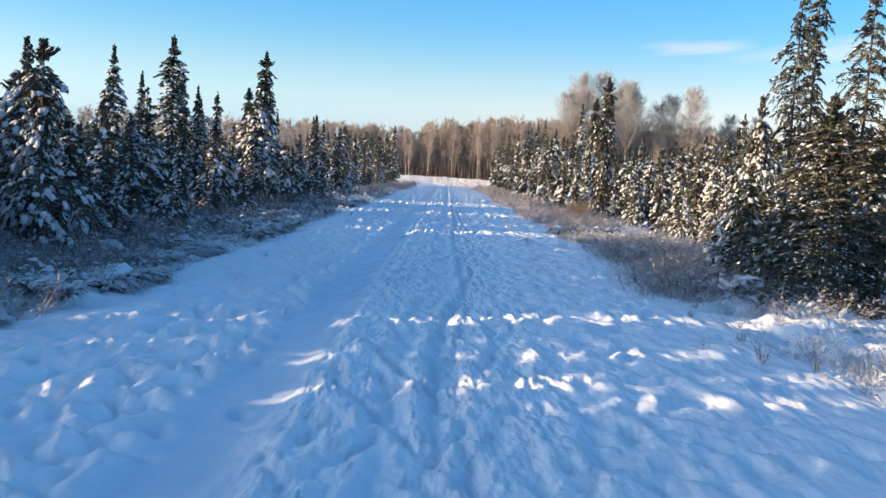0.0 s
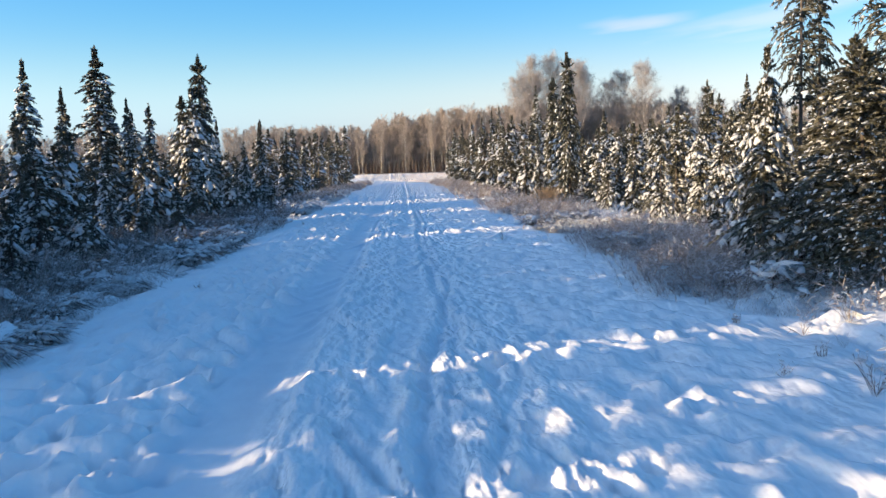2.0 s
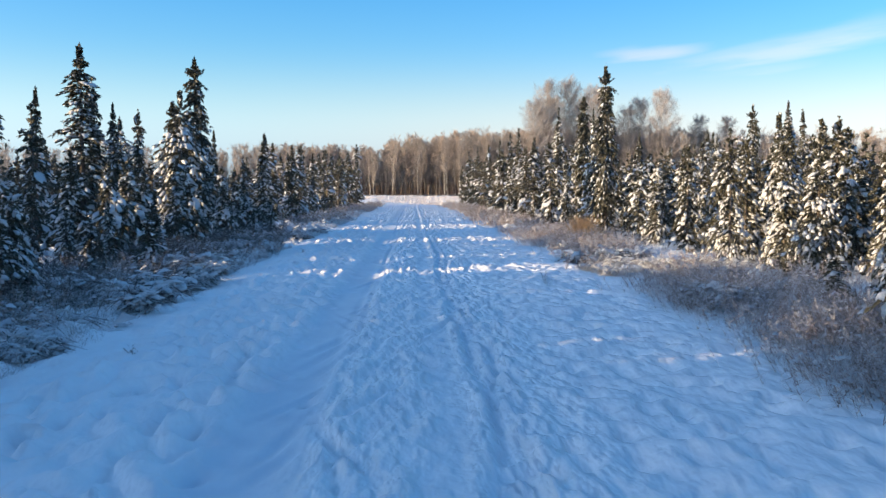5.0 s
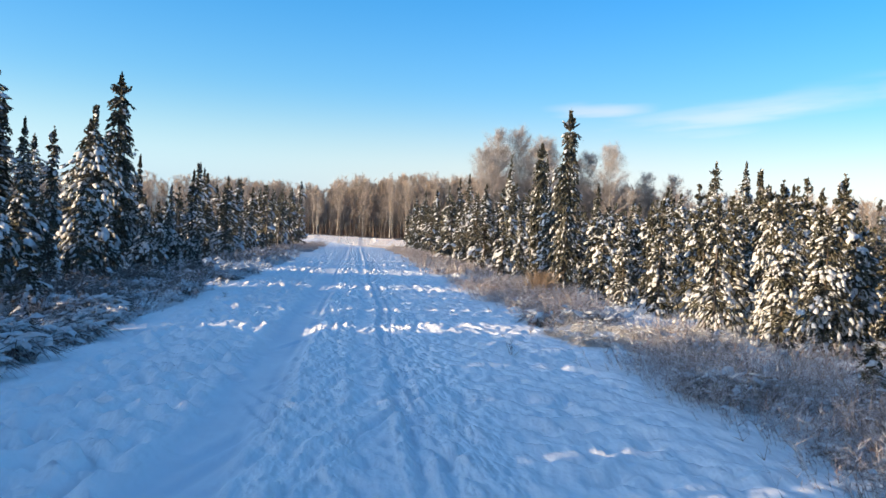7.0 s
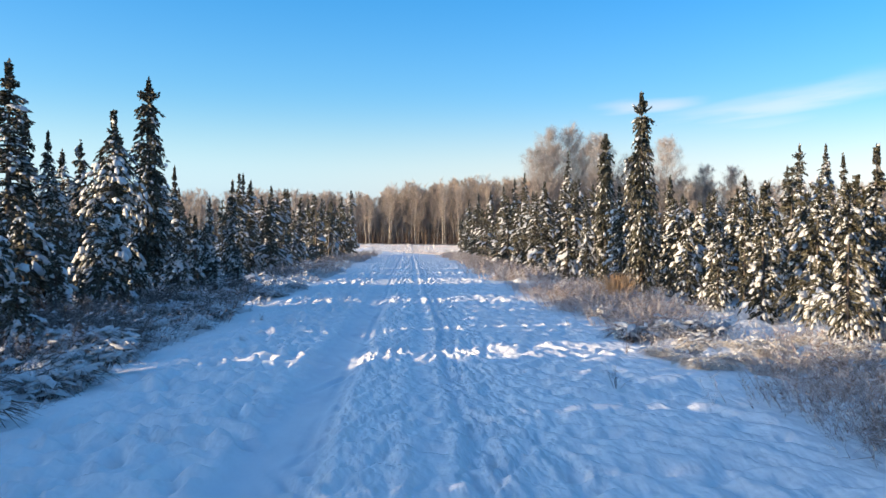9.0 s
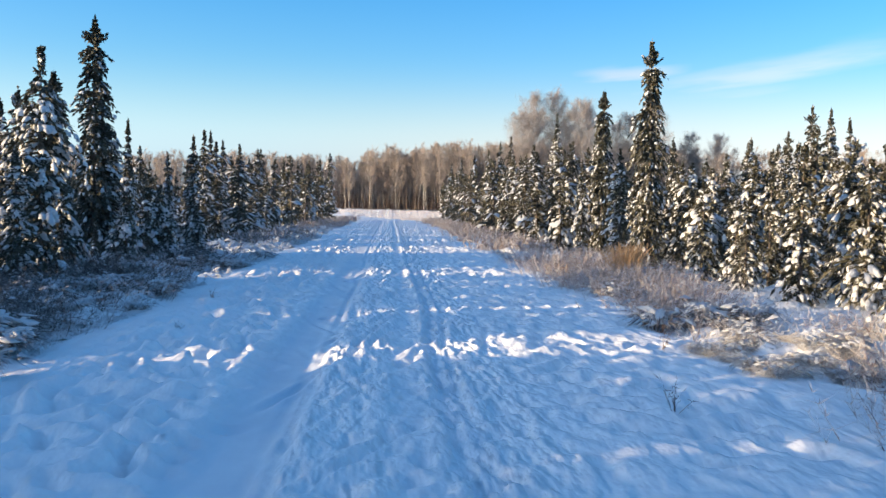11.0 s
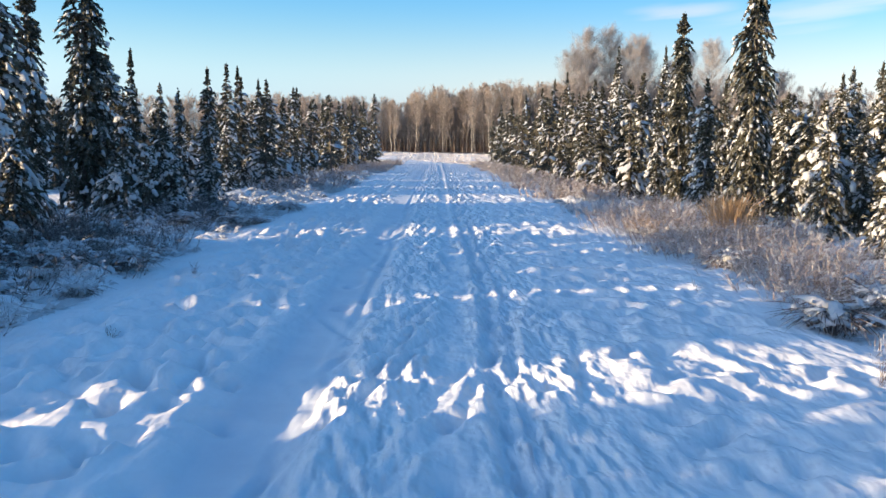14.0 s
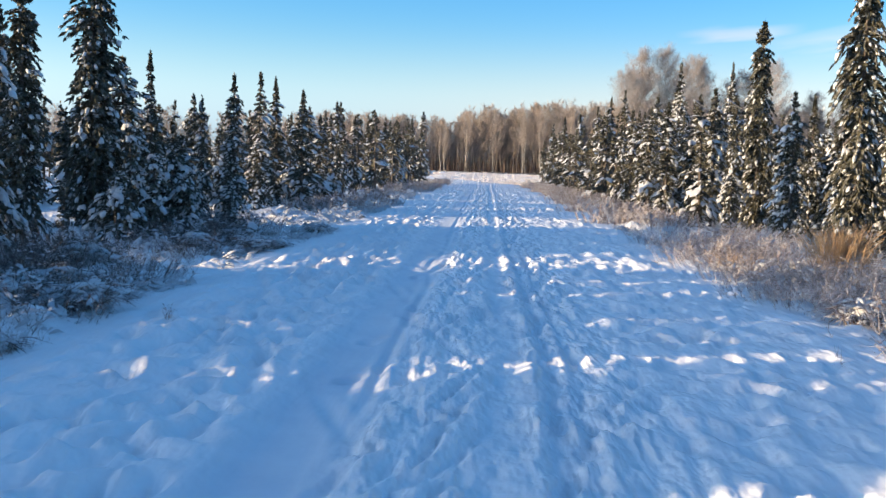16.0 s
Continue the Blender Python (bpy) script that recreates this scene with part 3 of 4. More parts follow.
SPIRE = "tall narrow black spruce with a ragged dark spire and snowy boughs"
FULL = "full black spruce with drooping boughs laden with snow"
DARK = "tall skinny dark spruce with hardly any snow on its boughs"
SNOWY = "low bushy spruce heaped with thick clumps of snow"
BENT = "young spruce bowed over at the top by heavy snow"
HEAPED = "young spruce thickly heaped with sunlit cream-white snow"
THIN = "thin young spruce, sparsely dusted with snow"
MAST = "tall spruce with a bare dark trunk below its sparse drooping top"
BIG = "large old spruce with broad dark sagging boughs, snow on top"
KINDS = {   # kind: label and, per variant, the arguments
    "spire": (SPIRE, [dict(seed=k, H=6.0, R=0.52, spacing=0.14, per=7, stations=4, snow=0.42, top=0.10, bare=0.08, ragged=0.65, taper=0.52 + 0.12 * (k % 2), needle=0.05, gaps=0.2, pad=0.78, sag=1.15, plump=True) for k in (1, 2, 3, 4)]),
    "dark": (DARK, [dict(seed=k, H=6.0, R=0.54, spacing=0.11, per=7, stations=5, shoot=0.34, snow=0.28, top=0.09, bare=0.06, ragged=0.55, taper=0.40, pad=0.6, sag=1.5, plump=True, needle=0.056) for k in (6, 7)]),
    "full": (FULL, [dict(seed=k, H=4.5, R=0.51, taper=0.52, spacing=0.14, per=6, stations=4, snow=0.55, bare=0.05, ragged=0.55, needle=0.05, gaps=0.12, pad=0.82, sag=1.15, plump=True) for k in (11, 12, 13, 14)]),
    "snowy": (SNOWY, [dict(seed=k, H=2.7, R=0.46, taper=0.55, spacing=0.12, per=5, stations=4, snow=0.62, bare=0.03, pad=0.9, ragged=0.55, needle=0.048, gaps=0.1, sag=1.2, plump=True) for k in (21, 22, 23)]),
    "heaped": (HEAPED, [dict(seed=k, H=2.8, R=0.52, spacing=0.13, per=6, stations=4, snow=0.75, bare=0.03, pad=0.92, ragged=0.55, needle=0.048, taper=0.55, sag=1.2, plump=True) for k in (28, 29)]),
    "laden": (SNOWY, [dict(seed=k, H=2.2, R=0.62, spacing=0.14, per=5, stations=4, snow=0.66, bare=0.04, pad=0.95, ragged=0.6, needle=0.048, taper=0.55, sag=1.8, plump=True, gaps=0.2) for k in (25, 26)]),
    "thin": (THIN, [dict(seed=k, H=3.2, R=0.40, spacing=0.13, per=5, stations=4, snow=0.36, bare=0.08, ragged=0.55, gaps=0.2, pad=0.9, plump=True) for k in (31, 32, 33)]),
    "bent": (BENT, [dict(seed=35, H=3.0, R=0.5, spacing=0.13, per=6, stations=4, snow=0.5, bare=0.05, pad=1.0, ragged=0.6, taper=0.4, sag=1.5, crook=0.75, plump=True)]),
    "big": (BIG, [dict(seed=k, H=3.2, R=1.15, spacing=0.15, per=8, stations=16, shoot=0.18, snow=0.85, bare=0.02, ragged=0.5, pad=0.27, strip=1.6, gaps=0.15, needle=0.032, taper=0.7, sag=0.7, plump=True) for k in (41, 42, 43)]),
    "mast": (MAST, [dict(seed=k, H=6.5, R=0.85, spacing=0.19, per=6, stations=13, shoot=0.22, snow=0.45, top=0.05, bare=0.42, ragged=0.5, pad=0.32, strip=1.5, needle=0.034, taper=0.5, sag=0.8, plump=True, gaps=0.25) for k in (45, 46)]),
    "near": (FULL, [dict(seed=k, H=3.4, R=0.66, taper=0.55, spacing=0.12, per=6, stations=8, shoot=0.26, snow=0.8, bare=0.06, ragged=0.6, needle=0.034, gaps=0.15, pad=0.68, sag=1.4, plump=True) for k in (15, 16, 17)]),
    "far": (FULL, [dict(seed=k, H=4.8, R=0.54, taper=0.55, spacing=0.22, per=6, stations=3, snow=0.52, top=0.06, bare=0.05, ragged=0.55, pad=1.0, needle=0.08, coarse=True, gaps=0.1) for k in (51, 52, 53, 54, 55)]),
}
PROTOS = {}
for kind, (label, variants) in KINDS.items():
    PROTOS[kind] = [(spruce_thing(spruce_arrays(**v), label), v["H"]) for v in variants]
used = {}


def plant(kind, x, y, h, wide=1.0):
    """One spruce of that height, standing on the snow."""
    k = used.get(kind, 0)
    used[kind] = k + 1
    proto, H = PROTOS[kind][k % len(PROTOS[kind])]
    s = h / H
    w = s ** 0.7 * wide
    z = float(bed(np.array(x), np.array(y))) - 0.03
    return copy_thing(proto, Matrix.Translation((x, y, z)) @ Matrix.Rotation(k * 2.4 + x, 4, "Z") @ Matrix.Diagonal((w, w, s, 1)))


# trees that stand out: kind, x, y, height, width
LEFT = [("near", -6.1, 13.4, 3.25, 0.95), ("near", -7.2, 15.2, 3.6, 0.95), ("near", -9.0, 19.0, 3.7, 0.95), ("near", -8.0, 16.4, 3.1, 0.95), ("thin", -9.0, 21.4, 1.9, 1.0),
        ("spire", -11.4, 30.3, 5.5, 1.0), ("spire", -12.3, 35.7, 5.3, 1.0), ("spire", -12.2, 39.4, 7.1, 1.6), ("spire", -11.9, 39.9, 5.6, 0.8), ("spire", -11.2, 39.8, 5.0, 0.9), ("dark", -8.35, 40.2, 6.6, 1.0),
        ("near", -7.1, 33.2, 4.5, 1.0), ("dark", -8.5, 37.7, 4.9, 0.95), ("full", -10.6, 40.7, 4.8, 0.9), ("full", -11.9, 42.8, 4.6, 1.0),
        ("spire", -8.3, 43.4, 4.4, 0.8), ("full", -11.3, 55.6, 4.1, 0.8), ("full", -8.7, 42.6, 3.9, 1.2), ("full", -7.3, 44.1, 3.4, 0.7), ("spire", -6.5, 44.2, 4.0, 0.95)]
LEFT_ROW = [("spire", -8.5, 56.7, 4.9, 0.9), ("spire", -11.8, 78.0, 6.1, 1.0), ("full", -7.3, 57.9, 4.0, 0.8), ("full", -8.0, 65.1, 4.2, 0.9), ("spire", -8.0, 69.6, 5.0, 0.9),
            ("far", -7.3, 69.7, 4.2, 0.9), ("far", -7.5, 77.1, 4.7, 0.9), ("far", -7.3, 83.9, 5.1, 0.9), ("far", -7.0, 90.9, 5.0, 1.0), ("far", -7.5, 108.3, 6.4, 1.0), ("far", -7.4, 122.0, 7.9, 1.1)]
RIGHT = [("near", 5.66, 16.3, 3.4, 0.7), ("mast", 6.25, 16.5, 6.4, 0.50), ("mast", 6.75, 16.9, 6.1, 0.48), ("mast", 7.05, 15.4, 6.2, 0.58), ("big", 5.9, 13.9, 3.1, 1.05), ("big", 6.4, 13.0, 3.0, 1.1), ("big", 6.5, 15.3, 3.4, 1.0), ("big", 5.5, 12.7, 2.0, 1.0),
         ("snowy", 5.2, 15.4, 2.1, 1.0), ("near", 7.0, 26.7, 2.8, 0.8), ("snowy", 5.95, 19.4, 0.95, 1.1), ("near", 8.0, 26.3, 2.9, 0.72), ("full", 8.5, 25.6, 3.1, 0.8), ("near", 7.6, 23.6, 2.35, 0.9), ("spire", 22.9, 61.0, 7.3, 1.1),
         ("spire", 23.3, 59.7, 6.7, 1.1), ("spire", 15.4, 40.2, 4.4, 1.0), ("full", 14.8, 51.7, 4.85, 0.9), ("full", 12.95, 44.9, 4.1, 0.9), ("spire", 16.0, 48.9, 5.9, 0.8)]
RIGHT_ROW = [("dark", 6.86, 39.2, 6.4, 0.82), ("dark", 8.0, 49.4, 6.4, 0.95), ("spire", 12.8, 70.8, 7.7, 0.8), ("full", 7.5, 44.8, 3.8, 0.9), ("spire", 8.5, 46.3, 4.0, 0.9), ("full", 10.5, 48.6, 4.5, 0.8),
             ("full", 8.5, 41.5, 3.3, 0.8), ("bent", 8.0, 37.9, 3.2, 1.1), ("full", 10.0, 41.8, 3.7, 0.9), ("spire", 17.0, 57.5, 5.2, 1.0), ("snowy", 7.0, 33.4, 2.0, 0.9), ("spire", 22.6, 65.3, 6.4, 0.9),
             ("full", 7.5, 52.9, 4.6, 0.9), ("full", 7.0, 48.4, 3.6, 0.8), ("spire", 11.2, 76.0, 8.3, 0.9)]
LADEN = [("laden", -6.6, 31.9, 2.4, 1.1), ("laden", -7.4, 29.2, 2.5, 1.15), ("laden", -6.5, 32.7, 1.7, 0.9), ("laden", -7.0, 26.6, 2.2, 1.0), ("laden", -6.9, 21.5, 1.7, 1.0),
         ("laden", -6.6, 40.1, 2.0, 1.0), ("snowy", 6.9, 32.6, 1.8, 0.8), ("snowy", 7.4, 36.5, 2.4, 0.9), ("snowy", -6.3, 23.5, 0.85, 1.2), ("snowy", -6.4, 24.1, 0.8, 1.2), ("snowy", -6.5, 5.3, 0.75, 1.2), ("snowy", -6.2, 6.2, 0.8, 1.2)]
RIGHT_FAR = [("full", 7.5, 63.3, 5.3, 0.9), ("far", 7.5, 67.8, 5.0, 0.9), ("far", 8.5, 79.5, 6.9, 0.8), ("far", 8.5, 86.0, 7.0, 0.8), ("far", 7.5, 85.6, 6.2, 0.9),
             ("far", 7.5, 98.9, 6.6, 0.9), ("far", 7.6, 112.0, 7.2, 1.0), ("far", 7.3, 126.0, 7.2, 1.0)]
# taller trees whose shade lies on the foot of the big spruces across the trail
LEFT += [("full", -9.2, 8.4, 4.2, 1.2), ("full", -9.6, 9.2, 4.4, 1.2), ("full", -9.0, 10.1, 4.1, 1.2), ("spire", -11.0, 9.4, 4.6, 1.3), ("full", -9.4, 10.9, 4.3, 1.2), ("spire", -11.5, 10.4, 4.7, 1.3), ("full", -9.1, 11.6, 4.2, 1.2)]
standing = []
for kind, x, y, h, w in LEFT + LEFT_ROW + LADEN + RIGHT + RIGHT_ROW + RIGHT_FAR:
    plant(kind, x, y, h * 0.99, w)
    standing.append((x, y))

# gaps between the trees through which the low sun reaches the trail: where each lane meets the middle of the trail, and half its width
LANES = [(6.1, 0.09), (6.8, 0.08), (7.9, 0.11), (8.5, 0.04), (10.3, 0.06), (18.4, 0.04), (25.3, 0.36), (28.8, 0.16), (31.0, 0.2), (33.0, 0.06), (34.6, 0.25), (36.4, 1.1), (48.4, 2.4), (58, 0.6), (66, 0.7), (78, 0.8), (90, 0.9), (105, 1.0)]
SLANT = math.tan(radians(SUN_BACK))


def in_lane(x, y, r):
    return any(abs(y - x * SLANT - c) < w + (r if w > 0.15 else 0.6 * r) for c, w in LANES)


def sunny_verge(x, y):
    """Where the sun strikes the grass of the far verge."""
    return x > 0 and (abs(y - x * SLANT - 23.8) < 1.35 or abs(y - x * SLANT - 35.6) < 0.9)


def open_verge(x, y):
    """The wide gaps, where the sunward verge is bare of brush too."""
    return x < 0 and any(abs(y - x * SLANT - c) < w + 0.1 for c, w in LANES if w > 0.35)


def bare(x, y):
    """Open snow leading up to the widest gap."""
    return x < -3 and 43.3 < y - x * SLANT < 51


def clear(x, y, h):
    """Low trees opposite the sunlit gap in the far verge."""
    return min(h, (4.4 - x) * 0.146 + 0.08) if x < 0 and 22.4 < y - x * SLANT < 24.4 else h


def skim(x, y, h, rng):
    """Most trees opposite the sunlit verge stay below the light that falls on it."""
    c = y - x * SLANT
    h = clear(x, y, h)
    if x < 0 and (14 if x > -8.5 else 21) < c < 36 and (rng.uniform() < 0.5 or 23.4 < c < 26.0):
        return min(h, (5.2 - x) * 0.146 + 0.25)
    return h


def free(x, y, d):
    return all((x - a) ** 2 + (y - b) ** 2 > d * d for a, b in standing)


rng = np.random.default_rng(12)
beyond = []
for side in (-1, 1):
    count = 0
    while count < (95 if side < 0 else 185):
        y = rng.uniform(-8, 112) if side < 0 else 19 + 117 * rng.uniform() ** 1.35
        x = side * (rng.uniform(6.2, 8.6) + (rng.uniform(0.4, 3.0) if side > 0 and y < 50 else 0))
        if not free(x, y, (0.75 if side < 0 else 0.6) if y < 60 else 0.9) or (side < 0 and in_lane(x, y, 0.35)):
            count += 0.05
            continue
        if y < 50:
            kind, h = rng.choice(["snowy", "thin", "full", "heaped"], p=[0.45, 0.2, 0.35, 0.0] if side < 0 else [0.25, 0.2, 0.37, 0.18]), rng.uniform(1.3, 2.7) + (0.5 + 0.8 * rng.uniform() * step(7.5, 10.0, x) if side > 0 else 0)
        else:
            kind, h = "far", rng.uniform(3.2, 4.6) + (y - 50) * 0.012
        if y > 70:
            beyond.append((x, y, skim(x, y, h, rng)))
        else:
            plant(str(kind), x, y, skim(x, y, h, rng), rng.uniform(0.8, 1.1))
        standing.append((x, y))
        count += 1

count = 0
while count < 32:
    y, x = rng.uniform(9, 27), -rng.uniform(6.4, 10.5)
    if not free(x, y, 0.7) or in_lane(x, y, 0.3):
        count += 0.05
        continue
    plant(str(rng.choice(["snowy", "full", "thin"], p=[0.2, 0.5, 0.3] if y > 21 else [0.6, 0.3, 0.1])), x, y, clear(x, y, rng.uniform(1.3, 2.6)), rng.uniform(0.9, 1.2))
    standing.append((x, y))
    count += 1

count = 0
while count < 15:
    y, x = rng.uniform(13, 48), -rng.uniform(5.6, 7.2)
    if not free(x, y, 0.6) or in_lane(x, y, 0.2):
        count += 0.05
        continue
    plant("laden" if int(count) % 3 == 0 or y < 21 else "thin", x, y, rng.uniform(0.8, 1.6), rng.uniform(0.95, 1.2))
    standing.append((x, y))
    count += 1

# the deeper woods, joined; taller and closer far out on the sunward side
far_kinds = [spruce_arrays(seed=k, H=3.4, R=0.62, spacing=0.33, per=4, stations=2, snow=0.36, top=0.05, bare=0.06, ragged=0.4, coarse=True, pad=1.4, needle=0.12) for k in (61, 62, 63, 64)]
dense_kinds = [spruce_arrays(seed=k, H=3.4, R=0.62, spacing=0.42, per=5, stations=1, snow=0.18, bare=0.06, ragged=0.4, coarse=True, pad=1.1, needle=0.17) for k in (66, 67)]
woods = {"trunk": [], "crown": [], "snow": []}


def add_to_woods(arr, x, y, h, rng):
    a, s = rng.uniform(0, 6.28), h / 3.4
    w = s ** 0.75 * rng.uniform(0.9, 1.3)
    if x < 0 and abs(y - x * SLANT - 10.0) < 0.48:   # a clearing that lets a streak of sun through
        return
    c, n_ = math.cos(a), math.sin(a)
    turn = np.array([(c * w, -n_ * w, 0), (n_ * w, c * w, 0), (0, 0, s)])
    base = np.array([x, y, float(bed(np.array(x), np.array(y))) - 0.03])
    for key in woods:
        V, F = arr[key]
        woods[key].append((V @ turn.T + base, F))


def fill(count, side, depth, y0, y1, seed):
    rng = np.random.default_rng(seed)
    done = 0
    while done < count:
        y = rng.uniform(y0, y1)
        x = side * (8.6 + depth * rng.uniform() ** 1.1)
        if not free(x, y, 0.9) or (side < 0 and in_lane(x, y, 0.30)):
            done += 0.02
            continue
        standing.append((x, y))
        done += 1
        h = rng.uniform(2.0, 3.9) * (1.25 if y > 60 else 1.0)
        if side < 0 and y < 1.6 * -x:
            h = (1.4 + (6 - x) * 0.14) * rng.uniform(0.65, 1.08)
        h = skim(x, y, h, rng)
        add_to_woods(dense_kinds[int(rng.integers(2))] if (side < 0 and y < 1.6 * -x) or abs(x) > 20 else far_kinds[int(rng.integers(4))], x, y, h, rng)


for k, (x, y, h) in enumerate(beyond):
    add_to_woods(far_kinds[k % 4], x, y, h, rng)
# small trees deep in the woods that keep the edge of the trail in shade beside the sunlit gap
for x, y, h in [(-11.2, 19.7, 2.75), (-12.1, 20.0, 2.9), (-11.3, 20.7, 2.75), (-12.2, 21.0, 2.9)]:
    plant("full", x, y, h, 1.25)
fill(520, -1, 30, -22, 60, 71)
fill(110, -1, 26, -10, 24, 75)
fill(110, -1, 30, 60, 112, 72)
fill(190, 1, 34, 10, 138, 73)
fill(130, 1, 16, 22, 72, 76)
fill(110, 1, 24, -30, 12, 74)
deep = tagged(new("spruce_woods"), "dense young spruce woods dusted with snow, behind the trailside trees", "spruce woods", kind="stuff")
for key, mat in (("trunk", SPRUCE_BARK), ("crown", NEEDLES), ("snow", SNOW_PAD)):
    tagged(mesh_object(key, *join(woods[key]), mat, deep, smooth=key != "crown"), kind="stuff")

for protos in PROTOS.values():
    for proto, _ in protos:
        for o in (*proto.children_recursive, proto):
            bpy.data.objects.remove(o)


# ---- bare birches beyond the highway ----
def birch_arrays(seed, H, limbs, twigs, sides=5, spread=0.26, fine=0.036):
    rng = np.random.default_rng(seed)
    hs = np.linspace(-0.3, H * 0.96, 7)
    sway = np.cumsum(rng.normal(0, 0.012 * H, (7, 2)), 0)
    stem = np.concatenate([sway, hs[:, None]], 1)
    trunk = tube(stem, np.linspace(0.008 * H + 0.02, 0.012, 7), sides)
    parts, tips, ways = [], [], []
    for k in range(limbs):
        f = rng.uniform(0.3, 0.97) if sides > 3 else rng.uniform(0.18, 0.97)
        b = np.array([np.interp(f * H, hs, stem[:, i]) for i in range(3)])
        a = rng.uniform(0, 6.28)
        ln = H * (0.05 + spread * (1 - f) ** 0.7) * rng.uniform(0.7, 1.2)
        out = np.array([math.cos(a), math.sin(a), rng.uniform(0.55, 1.7) if H > 15 else rng.uniform(1.0, 2.2)])
        out /= np.linalg.norm(out)
        e = b + out * ln + np.array([0, 0, 0.12 * ln])
        r = 0.010 + 0.010 * (1 - f)
        parts.append(kites(b[None], (e - b)[None], np.array([ln]), np.array([3 * r if sides > 3 else 0.07]), rng, 0.2, sides == 3))
        tips += [b + (e - b) * u for u in rng.uniform(0.2, 1.0, twigs)]
        ways += [out] * twigs
    tips = np.array(tips) + rng.normal(0, 0.011 * H, (len(tips), 3)) * (1.0 if sides > 3 else 0.6)
    n = len(tips)
    way = np.array(ways) * 0.8 + rng.normal(0, 0.55, (n, 3)) + np.array([0, 0, 0.15])
    parts.append(kites(tips, way, H * (rng.uniform(0.022, 0.055, n) if sides > 3 else rng.uniform(0.035, 0.085, n)), fine * rng.uniform(0.6, 1.3, n), rng, 0.3, True))
    return trunk, join(parts)


def birch_thing(seed, H, limbs, twigs, label):
    trunk, crown = birch_arrays(seed, H, limbs, twigs, 5, 0.36 if H > 15 else 0.25, 0.031 if H > 15 else 0.028)
    top = tagged(new("birch_tree"), label, "birch tree", "birches beyond the highway")
    mesh_object("trunk", *trunk, BIRCH_BARK, top, "pale peeling bark", smooth=True)
    mesh_object("crown", *crown, FROST_TWIG if H > 15 else BIRCH_TWIG, top, "bare frosted twigs")
    return top


def canopy(x):
    """Height of the birch woods along the highway, lower past the gap on one side."""
    return np.interp(x, (-40, -12, -7, -4.5, 0, 14, 40), (10.2, 10.0, 9.0, 11.2, 11.4, 12.8, 13.0))


BIRCH = "bare slender birch with pale trunk and fine frosted twigs"
birches = [birch_thing(80 + k, 12.0, 34, 44, BIRCH) for k in range(6)]
tall = [birch_thing(90 + k, 18.0, 120, 95, "tall spreading birch with a frosted crown above the spruces") for k in range(3)]
rng = np.random.default_rng(31)
for k in range(210):
    x = rng.uniform(-24, 24) if k < 60 else rng.uniform(-95, 110)
    y = 177 + 16 * rng.uniform()
    h = rng.uniform(0.86, 1.0) * float(canopy(x))
    s = h / 12
    copy_thing(birches[k % 6], Matrix.Translation((x, y, 0.9)) @ Matrix.Rotation(k * 1.9, 4, "Z") @ Matrix.Diagonal((s, s, s, 1)))
# taller crowns rising behind the spruces
for k, (x, y, h) in enumerate([(23.5, 178, 18), (26, 181, 21.5), (28.5, 185, 19), (31.5, 182, 22.3), (34, 186, 19.5), (36.5, 180, 20.5), (38.5, 184, 19.5), (42, 182, 17), (46, 184, 18.5), (49.5, 180, 20), (58, 186, 15.5), (63, 184, 15)]):
    s = h / 18
    copy_thing(tall[k % 3], Matrix.Translation((x, y, 0.9)) @ Matrix.Rotation(k * 2.3 + 1, 4, "Z") @ Matrix.Diagonal((s, s, s, 1)))
for b in birches + tall:
    for o in (*b.children_recursive, b):
        bpy.data.objects.remove(o)

thin_birch = [birch_arrays(95 + k, 12.8, 34, 20, 3, 0.24, 0.085) for k in range(4)]
bt, bc = [], []
for k in range(1100):
    x, y = rng.uniform(-150, 165) if k < 700 else rng.uniform(-30, 60), 183 + 46 * rng.uniform() ** 1.3
    s = rng.uniform(0.84, 1.04) * float(canopy(x)) / 12.8
    a = rng.uniform(0, 6.28)
    turn = s * np.array([(math.cos(a), -math.sin(a), 0), (math.sin(a), math.cos(a), 0), (0, 0, 1)])
    t, c = thin_birch[k % 4]
    bt.append((t[0] @ turn.T + np.array([x, y, 0.9]), t[1]))
    bc.append((c[0] @ turn.T + np.array([x, y, 0.9]), c[1]))
far_wood = tagged(new("birch_woods"), "far bare birch woods, brown and frosted in low sun", "birch woods", kind="stuff")
tagged(mesh_object("trunk", *join(bt), GREY_BARK, far_wood, smooth=True), kind="stuff")
tagged(mesh_object("crown", *join(bc), BIRCH_TWIG, far_wood), kind="stuff")
# thin saplings between the trunks
n = 16000
b = np.stack([rng.uniform(-150, 165, n), 180 + 50 * rng.uniform(0, 1, n), np.full(n, 0.6)], 1)
tagged(mesh_object("saplings", *kites(b, rng.normal(0, 0.07, (n, 3)) + np.array([0, 0, 1.0]), rng.uniform(3.5, 8.2, n), rng.uniform(0.05, 0.12, n), rng, 0.5, True), BIRCH_TWIG, far_wood), kind="stuff")
# brush under the birches
n = 60000
b = np.stack([rng.uniform(-150, 165, n), 177 + 55 * rng.uniform(0, 1, n), np.full(n, 0.6)], 1)
tagged(mesh_object("undergrowth", *kites(b, rng.normal(0, 0.07, (n, 3)) + np.array([0, 0, 1.0]), rng.uniform(1.2, 2.4, n) * rng.uniform(1, 2.7, n), rng.uniform(0.06, 0.16, n), rng, simple=True), DARK_TWIG),
       "dark reddish brush under the birches", "undergrowth", kind="stuff")


